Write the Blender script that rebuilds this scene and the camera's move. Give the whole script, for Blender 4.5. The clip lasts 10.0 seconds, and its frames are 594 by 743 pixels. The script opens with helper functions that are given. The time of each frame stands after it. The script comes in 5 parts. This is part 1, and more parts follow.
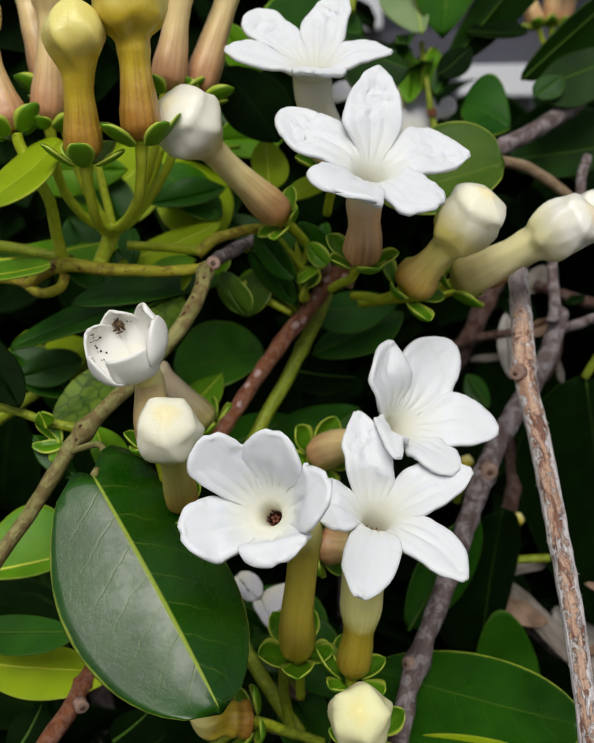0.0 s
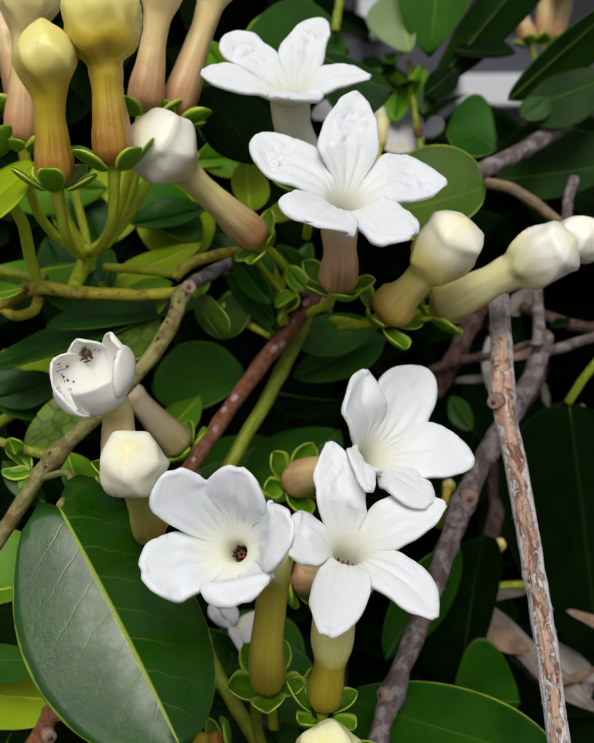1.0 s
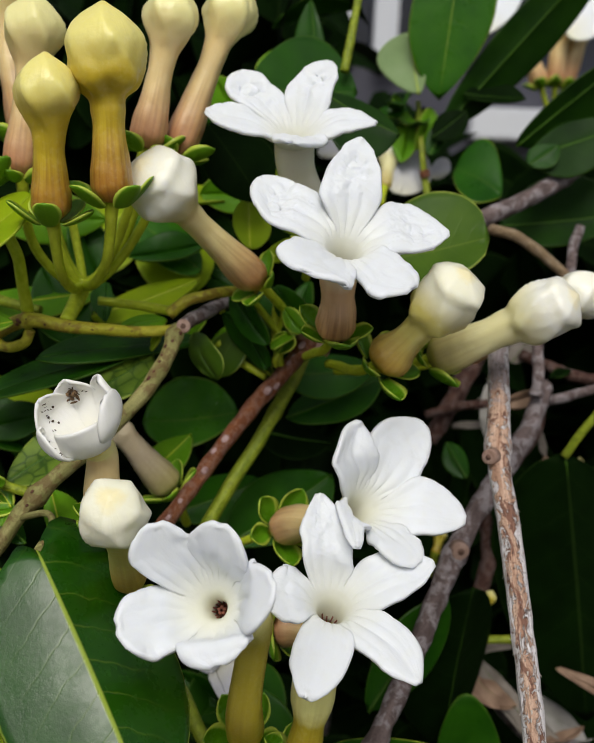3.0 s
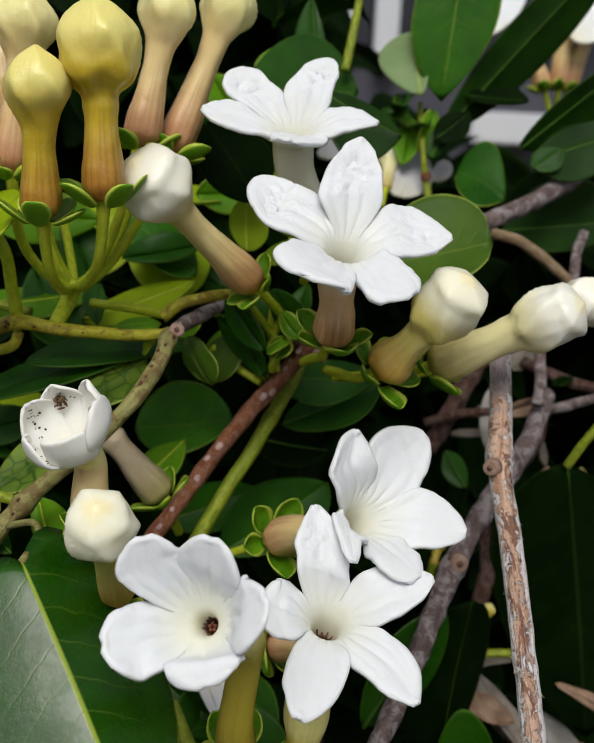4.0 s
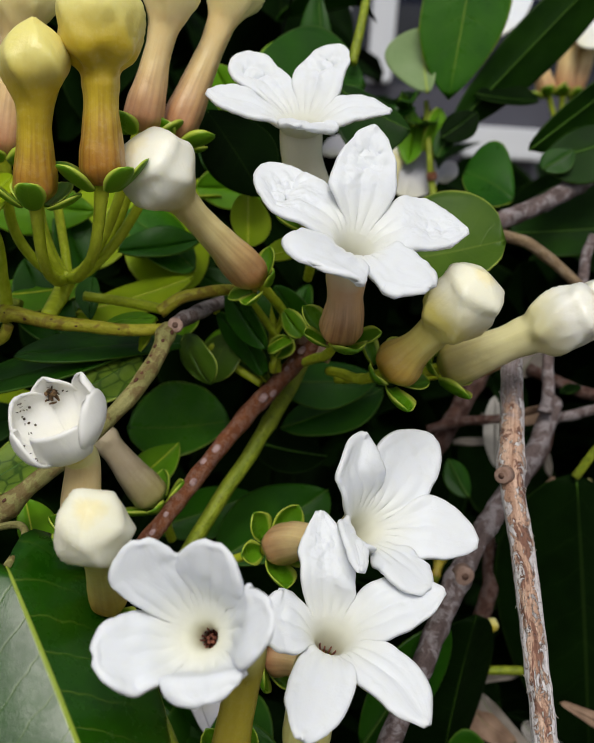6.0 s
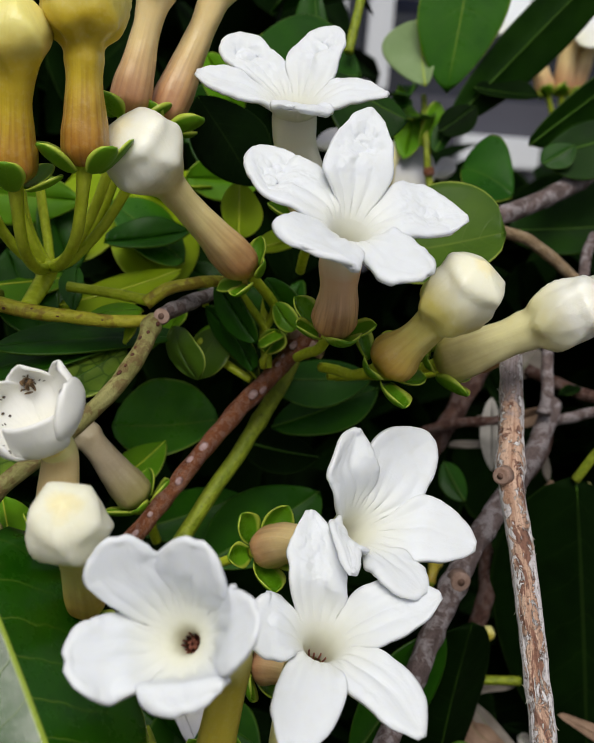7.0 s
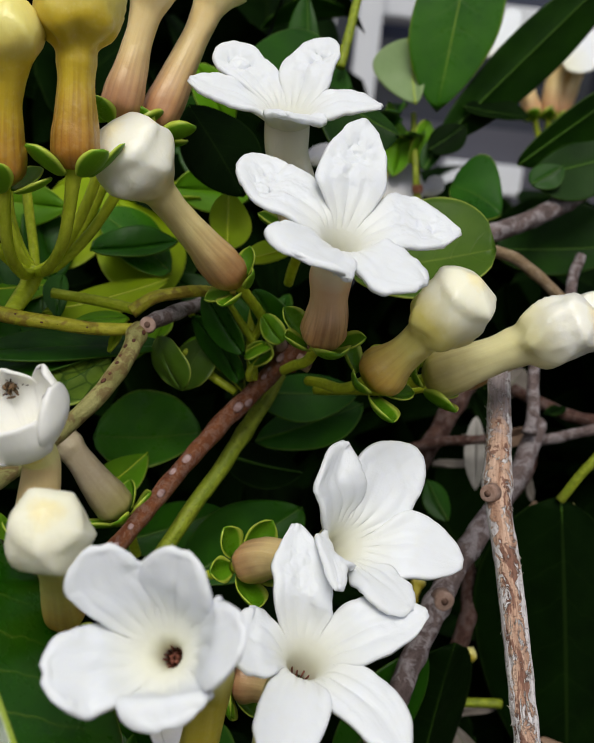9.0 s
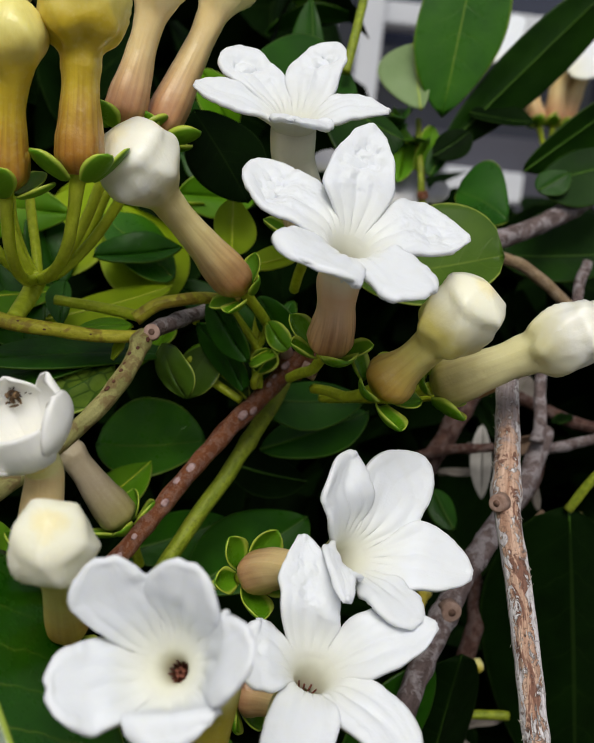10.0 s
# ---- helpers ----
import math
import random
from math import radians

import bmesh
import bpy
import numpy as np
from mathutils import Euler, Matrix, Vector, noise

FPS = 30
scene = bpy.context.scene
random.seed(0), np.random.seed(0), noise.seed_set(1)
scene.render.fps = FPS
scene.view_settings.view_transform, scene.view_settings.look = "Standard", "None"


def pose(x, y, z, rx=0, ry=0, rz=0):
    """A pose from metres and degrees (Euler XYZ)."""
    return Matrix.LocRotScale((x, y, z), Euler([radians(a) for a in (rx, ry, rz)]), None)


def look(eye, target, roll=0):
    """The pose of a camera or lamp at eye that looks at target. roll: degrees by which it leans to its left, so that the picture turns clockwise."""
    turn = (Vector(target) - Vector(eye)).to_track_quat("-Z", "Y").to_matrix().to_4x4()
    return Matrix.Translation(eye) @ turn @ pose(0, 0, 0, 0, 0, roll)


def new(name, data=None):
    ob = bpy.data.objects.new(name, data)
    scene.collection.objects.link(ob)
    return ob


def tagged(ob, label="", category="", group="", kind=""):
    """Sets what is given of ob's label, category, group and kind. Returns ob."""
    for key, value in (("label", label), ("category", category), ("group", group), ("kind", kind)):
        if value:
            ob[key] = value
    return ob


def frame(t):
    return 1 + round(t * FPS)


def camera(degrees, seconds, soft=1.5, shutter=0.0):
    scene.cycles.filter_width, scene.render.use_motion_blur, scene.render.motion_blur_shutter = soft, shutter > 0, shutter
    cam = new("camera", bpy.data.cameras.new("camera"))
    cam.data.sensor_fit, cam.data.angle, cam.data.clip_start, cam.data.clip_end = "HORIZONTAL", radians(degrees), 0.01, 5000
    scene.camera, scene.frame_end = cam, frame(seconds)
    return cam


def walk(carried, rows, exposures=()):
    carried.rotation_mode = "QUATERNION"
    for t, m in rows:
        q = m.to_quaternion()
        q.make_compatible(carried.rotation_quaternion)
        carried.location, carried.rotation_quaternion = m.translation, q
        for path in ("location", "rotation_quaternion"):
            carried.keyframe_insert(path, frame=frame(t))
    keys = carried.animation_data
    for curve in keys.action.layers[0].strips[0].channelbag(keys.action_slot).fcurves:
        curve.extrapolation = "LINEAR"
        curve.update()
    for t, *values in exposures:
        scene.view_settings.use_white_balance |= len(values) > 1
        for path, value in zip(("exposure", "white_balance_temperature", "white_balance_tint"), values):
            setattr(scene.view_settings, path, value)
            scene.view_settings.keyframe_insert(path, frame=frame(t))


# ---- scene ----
# A flowering vine with waxy white flowers, seen from a hand's length away.
cam = camera(35.6, 10.0, 0.9)
PATH = [
    (0, (0.05081, 0.06186, 1.24539), (0.04439, 0.25308, 1.18715), -1.04),
    (0.5, (0.05521, 0.06296, 1.24736), (0.04883, 0.25431, 1.18955), -0.97),
    (1, (0.05646, 0.06618, 1.24932), (0.04994, 0.25770, 1.19205), -0.48),
    (1.5, (0.05670, 0.06962, 1.25016), (0.05002, 0.26144, 1.19394), 0.19),
    (2, (0.05712, 0.07063, 1.25194), (0.05043, 0.26274, 1.19673), 0.85),
    (2.5, (0.05784, 0.07079, 1.25350), (0.05102, 0.26329, 1.19968), 1.52),
    (4, (0.05764, 0.07771, 1.25270), (0.05153, 0.27064, 1.20035), 2.67),
    (4.5, (0.05736, 0.08314, 1.24978), (0.05140, 0.27609, 1.19747), 2.91),
    (5, (0.05592, 0.08614, 1.24810), (0.05001, 0.27924, 1.19635), 3.12),
    (6.5, (0.05392, 0.08636, 1.24660), (0.05140, 0.28033, 1.19793), 4.19),
    (7, (0.05477, 0.09333, 1.24272), (0.05240, 0.28752, 1.19494), 4.45),
    (7.5, (0.05371, 0.09723, 1.24119), (0.05202, 0.29164, 1.19424), 4.90),
    (8, (0.05326, 0.09465, 1.24181), (0.05279, 0.28939, 1.19624), 5.36),
    (8.5, (0.05318, 0.09364, 1.24167), (0.05431, 0.28866, 1.19735), 5.71),
    (9, (0.05325, 0.09525, 1.24035), (0.05502, 0.29056, 1.19735), 5.92),
    (9.5, (0.05266, 0.09667, 1.24038), (0.05464, 0.29217, 1.19826), 5.91),
    (10, (0.05212, 0.09766, 1.23990), (0.05367, 0.29329, 1.19833), 5.94),
]
walk(cam, [(t, look(eye, target, roll)) for t, eye, target, roll in PATH])
cam.data.dof.use_dof = True
cam.data.dof.focus_distance = 0.166
cam.data.dof.aperture_fstop = 33.0

# ---- world and light ----
scene.view_settings.exposure = -0.18
world = bpy.data.worlds.new("sky")
scene.world = world
world.use_nodes = True
wn = world.node_tree.nodes
sky = wn.new("ShaderNodeTexSky")
sky.sky_type = "NISHITA"
sky.sun_disc = False
sky.sun_elevation = radians(53)
sky.sun_rotation = radians(182)
sky.dust_density = 3.0
wn["Background"].inputs["Strength"].default_value = 0.105
haze = wn.new("ShaderNodeHueSaturation")  # a whitish, thinly clouded sky
haze.inputs["Saturation"].default_value = 0.25
world.node_tree.links.new(sky.outputs["Color"], haze.inputs["Color"])
world.node_tree.links.new(haze.outputs["Color"], wn["Background"].inputs["Color"])
sun = new("sun", bpy.data.lights.new("sun", "SUN"))
sun.data.energy = 2.15
sun.data.angle = radians(32)
sun.data.color = (1.0, 0.96, 0.87)
sun.matrix_world = look((0.0, -0.52, 2.22), (0.05, 0.25, 1.2))

# ---- materials ----


class Mat:
    """A node material that is built step by step."""

    def __init__(self, name):
        self.m = bpy.data.materials.new(name)
        self.m.use_nodes = True
        self.t = self.m.node_tree
        self.b = self.t.nodes["Principled BSDF"]
        self.coord = self.t.nodes.new("ShaderNodeTexCoord")

    def put(self, value, socket):
        if isinstance(value, bpy.types.NodeSocket):
            self.t.links.new(value, socket)
        elif isinstance(value, tuple) and len(value) == 3 and socket.type == "RGBA":
            socket.default_value = (*value, 1)
        else:
            socket.default_value = value

    def math(self, op, a, b=0.0, clamp=False):
        n = self.t.nodes.new("ShaderNodeMath")
        n.operation, n.use_clamp = op, clamp
        self.put(a, n.inputs[0])
        self.put(b, n.inputs[1])
        return n.outputs[0]

    def noise(self, scale, detail=4.0, rough=0.55, vector=None, distort=0.0):
        n = self.t.nodes.new("ShaderNodeTexNoise")
        self.put(vector or self.coord.outputs["Object"], n.inputs["Vector"])
        n.inputs["Scale"].default_value = scale
        n.inputs["Detail"].default_value = detail
        n.inputs["Roughness"].default_value = rough
        n.inputs["Distortion"].default_value = distort
        return n.outputs["Fac"]

    def ramp(self, fac, *stops):
        n = self.t.nodes.new("ShaderNodeValToRGB")
        while len(n.color_ramp.elements) < len(stops):
            n.color_ramp.elements.new(0.5)
        for e, (p, c) in zip(n.color_ramp.elements, stops):
            e.position = p
        for e, (p, c) in zip(n.color_ramp.elements, stops):
            e.color = (*c, 1) if isinstance(c, tuple) else (c, c, c, 1)
        self.put(fac, n.inputs["Fac"])
        return n.outputs["Color"]

    def mix(self, fac, a, b, blend="MIX"):
        n = self.t.nodes.new("ShaderNodeMix")
        n.data_type, n.blend_type = "RGBA", blend
        self.put(fac, n.inputs["Factor"])
        self.put(a, n.inputs["A"])
        self.put(b, n.inputs["B"])
        return n.outputs["Result"]

    def uv(self):
        n = self.t.nodes.new("ShaderNodeSeparateXYZ")
        self.put(self.coord.outputs["UV"], n.inputs[0])
        return n.outputs[0], n.outputs[1]

    def stretched(self, x, y, z=1.0):
        n = self.t.nodes.new("ShaderNodeMapping")
        self.put(self.coord.outputs["UV"], n.inputs["Vector"])
        n.inputs["Scale"].default_value = (x, y, z)
        return n.outputs[0]

    def bump(self, height, strength, distance=0.0005):
        n = self.t.nodes.new("ShaderNodeBump")
        n.inputs["Strength"].default_value = strength
        n.inputs["Distance"].default_value = distance
        self.put(height, n.inputs["Height"])
        self.put(n.outputs[0], self.b.inputs["Normal"])
        return n.outputs[0]

    def set(self, **values):
        for key, value in values.items():
            self.put(value, self.b.inputs[key.replace("_", " ").title()])
        return self

    def translucent(self, color, amount):
        t = self.t.nodes.new("ShaderNodeBsdfTranslucent")
        self.put(color, t.inputs["Color"])
        mixer = self.t.nodes.new("ShaderNodeMixShader")
        mixer.inputs[0].default_value = amount
        self.t.links.new(self.b.outputs[0], mixer.inputs[1])
        self.t.links.new(t.outputs[0], mixer.inputs[2])
        self.t.links.new(mixer.outputs[0], self.t.nodes["Material Output"].inputs["Surface"])


def leaf_material(name, dark, light, vein, rough=0.3, veins=0.35, edge=0.8, shine=0.3, through_light=0.12, mottle=False, rim_at=0.95, mid_line=0.8, relief=0.35):
    k = Mat(name)
    u, v = k.uv()
    a = k.math("MULTIPLY", k.math("ABSOLUTE", k.math("SUBTRACT", v, 0.5)), 2.0)
    wide = k.noise(90, 3)
    fine = k.noise(900, 5, 0.6)
    speck = k.noise(3500, 2)
    base = k.mix(k.ramp(wide, (0.3, 0.0), (0.7, 1.0)), dark, light)
    base = k.mix(k.ramp(fine, (0.35, 0.0), (0.75, 0.35)), base, light)
    wob = k.math("MULTIPLY", k.math("SUBTRACT", k.noise(160, 2), 0.5), 0.12)
    q = k.math("SUBTRACT", k.math("MULTIPLY", u, 8.0), k.math("MULTIPLY", a, 1.7))
    q = k.math("FRACT", k.math("ADD", q, k.math("MULTIPLY", wob, 4.0)))
    line = k.ramp(k.math("ABSOLUTE", k.math("SUBTRACT", q, 0.5)), (0.0, 1.0), (0.05, 0.0))
    line = k.math("MULTIPLY", line, k.ramp(a, (0.02, 1.0), (0.85, 0.0)))
    base = k.mix(k.math("MULTIPLY", line, veins), base, vein)
    mid = k.ramp(a, (0.010, 1.0), (0.030, 0.0))
    base = k.mix(k.math("MULTIPLY", mid, mid_line), base, vein)
    rim = k.ramp(k.math("ADD", a, k.math("MULTIPLY", wob, 0.5)), (rim_at, 0.0), (rim_at * 0.3 + 0.7, 1.0))
    base = k.mix(k.math("MULTIPLY", rim, edge), base, vein)
    if mottle:
        n = k.t.nodes.new("ShaderNodeTexVoronoi")
        n.feature = "DISTANCE_TO_EDGE"
        n.inputs["Scale"].default_value = 270
        k.put(k.coord.outputs["Object"], n.inputs["Vector"])
        base = k.mix(k.ramp(n.outputs["Distance"], (0.03, 0.9), (0.08, 0.0)), base, dark)
    gloss = k.math("ADD", k.math("MULTIPLY", k.math("SUBTRACT", fine, 0.5), 0.25), k.math("MULTIPLY", k.math("SUBTRACT", k.noise(140, 3), 0.5), 0.5))
    k.set(base_color=base, roughness=k.math("ADD", rough + 0.04, gloss, True))
    k.b.inputs["Specular IOR Level"].default_value = shine
    h = k.math("ADD", k.math("MULTIPLY", fine, 0.6), k.math("MULTIPLY", speck, 0.25))
    h = k.math("SUBTRACT", h, k.math("MULTIPLY", line, 0.45))
    k.bump(h, relief, 0.0004)
    k.translucent(k.mix(0.5, light, vein), through_light)
    return k.m


def petal_material(name, throat, blade, crumple=0.0):
    k = Mat(name)
    u, v = k.uv()
    c = k.ramp(k.math("ADD", u, k.math("MULTIPLY", k.math("SUBTRACT", k.noise(300, 3), 0.5), 0.08)), (0.05, throat), (0.52, blade))
    c = k.mix(k.ramp(k.noise(450, 4), (0.45, 0.0), (0.8, 0.25)), c, (0.72, 0.72, 0.68))
    streak = k.noise(1.0, 3, 0.5, k.stretched(2.2, 9.0))
    dents = k.noise(330, 3, 0.5, None, 0.5)
    h = k.math("ADD", k.math("MULTIPLY", streak, 0.15), k.math("ADD", k.math("MULTIPLY", dents, 0.05), k.math("MULTIPLY", k.noise(2600, 2), 0.05)))
    if crumple:  # a sunken, pebbled middle
        a = k.math("MULTIPLY", k.math("ABSOLUTE", k.math("SUBTRACT", v, 0.5)), 2.0)
        middle = k.math("MULTIPLY", k.ramp(u, (0.42, 0.0), (0.56, 1.0), (0.84, 1.0), (0.93, 0.0)), k.ramp(a, (0.45, 1.0), (0.85, 0.0)))
        h = k.math("ADD", h, k.math("MULTIPLY", middle, k.math("MULTIPLY", k.noise(520, 1), crumple)))
    k.set(base_color=c, roughness=0.42, subsurface_weight=0.28, subsurface_scale=0.0012)
    k.b.inputs["Subsurface Radius"].default_value = (1.0, 1.0, 0.8)
    k.b.inputs["Specular IOR Level"].default_value = 0.25
    k.bump(h, 0.55, 0.0013)
    return k.m


def bud_material(name, foot, neck, head, streaks=0.5, stops=(0.04, 0.38, 0.62, 0.80)):
    k = Mat(name)
    u, v = k.uv()
    n = k.noise(240, 4)
    c = k.ramp(k.math("ADD", u, k.math("MULTIPLY", k.math("SUBTRACT", n, 0.5), 0.12)), (stops[0], foot), (stops[1], neck), (stops[2], neck), (stops[3], head), (0.96, head), (1.0, (head[0] * 0.99, head[1] * 0.92, head[2] * 0.72)))
    s = k.noise(1.0, 3, 0.5, k.stretched(1.2, 26.0))
    dark = k.math("MULTIPLY", k.ramp(s, (0.42, 0.0), (0.66, 1.0)), k.ramp(u, (0.25, streaks), (0.55, 0.0)))
    c = k.mix(dark, c, (foot[0] * 0.5, foot[1] * 0.35, foot[2] * 0.4))
    c = k.mix(k.ramp(k.noise(1100, 3), (0.5, 0.0), (0.9, 0.14)), c, (0.8, 0.76, 0.6))
    k.set(base_color=c, roughness=0.31, subsurface_weight=0.45, subsurface_scale=0.003)
    k.b.inputs["Subsurface Radius"].default_value = (1.0, 0.95, 0.75)
    k.b.inputs["Specular IOR Level"].default_value = 0.45
    k.bump(k.math("ADD", k.math("MULTIPLY", s, 0.5), k.noise(500, 4)), 0.3, 0.0006)
    return k.m


def bark_material(name, low, mid, pale, flakes=0.5, scale=260.0, rough=0.75, ridge=0.0012, pits=0.55):
    k = Mat(name)
    patches = k.noise(scale, 5, 0.6, None, 0.6)
    fine = k.noise(scale * 6, 4, 0.65)
    long = k.noise(1.0, 5, 0.6, k.stretched(14.0, 5.0))
    c = k.mix(k.ramp(long, (0.35, 0.0), (0.68, 1.0)), low, mid)
    c = k.mix(k.math("MULTIPLY", k.ramp(patches, (0.48, 0.0), (0.56, 1.0)), flakes), c, pale)
    c = k.mix(k.ramp(fine, (0.3, pits), (0.5, 0.0)), c, (low[0] * 0.35, low[1] * 0.3, low[2] * 0.3))
    k.set(base_color=c, roughness=rough)
    k.b.inputs["Specular IOR Level"].default_value = 0.25
    h = k.math("ADD", k.math("MULTIPLY", long, 0.8), k.math("ADD", k.math("MULTIPLY", patches, 0.8), k.math("MULTIPLY", fine, 0.5)))
    k.bump(h, 0.8, ridge)
    return k.m


def peeling_material(name):
    """Tan wood under a torn grey skin whose edges stand out white."""
    k = Mat(name)
    run = k.noise(1.0, 7, 0.72, k.stretched(44.0, 8.0), 1.0)
    streak = k.noise(1.0, 4, 0.6, k.stretched(9.0, 16.0))
    fine = k.noise(1600, 4, 0.65)
    u, v = k.uv()
    flank = k.math("ABSOLUTE", k.math("SUBTRACT", k.math("FRACT", k.math("ADD", v, 0.658)), 0.5))  # the worn strip runs along one side
    skin_level = k.math("ADD", run, k.math("MULTIPLY", k.math("SUBTRACT", flank, 0.13), 0.95))
    skin_level = k.math("ADD", skin_level, k.ramp(u, (0.30, 0.0), (0.95, 0.13)))
    skin_level = k.math("ADD", skin_level, 0.01)
    patch = k.noise(1.0, 5, 0.65, k.stretched(19.0, 4.0), 0.7)
    wood = k.mix(k.ramp(streak, (0.35, 0.0), (0.65, 1.0)), (0.40, 0.23, 0.155), (0.68, 0.48, 0.37))
    wood = k.mix(k.ramp(patch, (0.545, 0.0), (0.575, 0.9)), wood, (0.20, 0.095, 0.068))
    old = k.mix(k.ramp(streak, (0.3, 0.0), (0.7, 1.0)), (0.24, 0.19, 0.19), (0.50, 0.44, 0.46))
    wood = k.mix(k.ramp(k.math("ADD", u, k.math("MULTIPLY", k.math("SUBTRACT", patch, 0.5), 0.35)), (0.14, 1.0), (0.20, 0.0)), wood, old)
    skin = k.mix(k.ramp(streak, (0.3, 0.0), (0.7, 1.0)), (0.52, 0.47, 0.49), (0.88, 0.85, 0.87))
    mask = k.ramp(skin_level, (0.52, 0.0), (0.56, 1.0))
    edge = k.math("MULTIPLY", k.ramp(skin_level, (0.535, 0.0), (0.55, 1.0)), k.ramp(skin_level, (0.555, 1.0), (0.58, 0.0)))
    crack = k.math("MULTIPLY", k.ramp(skin_level, (0.49, 0.0), (0.525, 1.0)), k.ramp(skin_level, (0.53, 1.0), (0.54, 0.0)))
    c = k.mix(mask, wood, skin)
    c = k.mix(k.math("MULTIPLY", crack, 0.55), c, (0.10, 0.05, 0.035))
    c = k.mix(k.math("MULTIPLY", edge, 0.6), c, (0.80, 0.77, 0.76))
    c = k.mix(k.ramp(fine, (0.30, 0.7), (0.46, 0.0)), c, (0.07, 0.04, 0.03))
    k.set(base_color=c, roughness=0.8)
    k.b.inputs["Specular IOR Level"].default_value = 0.2
    h = k.math("ADD", k.math("MULTIPLY", mask, 0.5), k.math("ADD", k.math("MULTIPLY", streak, 0.7), k.math("MULTIPLY", fine, 0.4)))
    k.bump(h, 0.9, 0.0011)
    return k.m


def plain_material(name, a, b, scale=60.0, rough=0.7, bump=0.2):
    k = Mat(name)
    n = k.noise(scale, 5)
    k.set(base_color=k.mix(k.ramp(n, (0.3, 0.0), (0.7, 1.0)), a, b), roughness=rough)
    k.bump(k.noise(scale * 8, 4), bump, 0.001)
    return k.m


PETAL = petal_material("white waxy petal", (0.74, 0.73, 0.58), (0.755, 0.785, 0.83))
PETAL_CRUMPLED = petal_material("crumpled white petal", (0.74, 0.73, 0.58), (0.755, 0.785, 0.83), 1.0)
# white petal dulled to lilac: its shade is put into the colour
PETAL_SHADED = petal_material("white petal with lilac shade painted in", (0.56, 0.55, 0.46), (0.52, 0.52, 0.57))
PETAL_OLD = petal_material("ageing cream petal", (0.80, 0.77, 0.62), (0.86, 0.86, 0.83))
CREAM = bud_material("cream corolla tube", (0.60, 0.44, 0.22), (0.90, 0.87, 0.72), (0.92, 0.91, 0.80))
ROSE = bud_material("rosy corolla tube", (0.54, 0.25, 0.13), (0.78, 0.60, 0.29), (0.84, 0.78, 0.36), 0.35)
RUSSET = bud_material("russet corolla tube", (0.60, 0.29, 0.10), (0.80, 0.52, 0.30), (0.88, 0.76, 0.52), 0.6)
# dulled bud colours that hold the shade deep in the vine
BUD_SHADED = bud_material("brownish bud with painted shade", (0.34, 0.30, 0.10), (0.46, 0.38, 0.26), (0.54, 0.48, 0.34), 0.15)
OLIVE = bud_material("olive corolla tube", (0.42, 0.29, 0.015), (0.56, 0.46, 0.05), (0.74, 0.68, 0.26), 0.2)
OLIVE_BELL = bud_material("olive tube under a pale bell", (0.34, 0.22, 0.015), (0.46, 0.37, 0.03), (0.84, 0.80, 0.32), 0.2, (0.04, 0.22, 0.33, 0.40))
YELLOW = bud_material("yellow bud", (0.42, 0.17, 0.03), (0.62, 0.46, 0.035), (0.83, 0.75, 0.25), 0.5)
WHITE_BUD = bud_material("white bud", (0.54, 0.24, 0.09), (0.78, 0.66, 0.32), (0.90, 0.89, 0.78), 0.3)
CREAM_BUD = bud_material("cream bud", (0.52, 0.42, 0.13), (0.78, 0.73, 0.40), (0.90, 0.89, 0.80), 0.2)
IVORY_BUD = bud_material("ivory bud", (0.54, 0.29, 0.04), (0.68, 0.60, 0.18), (0.92, 0.90, 0.72), 0.25)
LEMON_BUD = bud_material("lemon bud", (0.46, 0.36, 0.06), (0.66, 0.58, 0.12), (0.91, 0.89, 0.52), 0.25)
SEPAL = leaf_material("calyx green", (0.05, 0.19, 0.004), (0.15, 0.36, 0.010), (0.66, 0.78, 0.10), 0.28, 0.1, 0.95, 0.4, 0.25, False, 0.74, 0.12)
LEAF = leaf_material("dark glossy leaf", (0.008, 0.062, 0.0015), (0.022, 0.108, 0.003), (0.30, 0.40, 0.05), 0.30, 0.12, 0.8, 0.2, 0.10)
LEAF_GLOSS = leaf_material("large glossy leaf", (0.005, 0.042, 0.0007), (0.015, 0.082, 0.001), (0.36, 0.46, 0.06), 0.25, 0.14, 0.8, 0.44, 0.05, False, 0.96, 0.8, 0.16)
LEAF_MID = leaf_material("mid green leaf", (0.018, 0.10, 0.003), (0.045, 0.17, 0.006), (0.30, 0.42, 0.05), 0.30, 0.1, 0.7, 0.3, 0.15, False, 0.95, 0.5)
# mid green made lighter: light is put into this leaf's colour
LEAF_LIFTED = leaf_material("mid green leaf with painted light", (0.026, 0.14, 0.005), (0.06, 0.22, 0.009), (0.34, 0.46, 0.06), 0.30, 0.1, 0.7, 0.35, 0.2, False, 0.95, 0.4)
LEAF_EDGE = leaf_material("dark leaf with a lime edge", (0.007, 0.050, 0.0015), (0.020, 0.095, 0.003), (0.38, 0.48, 0.05), 0.32, 0.04, 0.9, 0.2, 0.10, False, 0.96, 0.06)
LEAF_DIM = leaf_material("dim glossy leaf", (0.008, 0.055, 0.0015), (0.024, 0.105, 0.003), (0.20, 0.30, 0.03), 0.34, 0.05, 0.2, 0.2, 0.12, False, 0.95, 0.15)
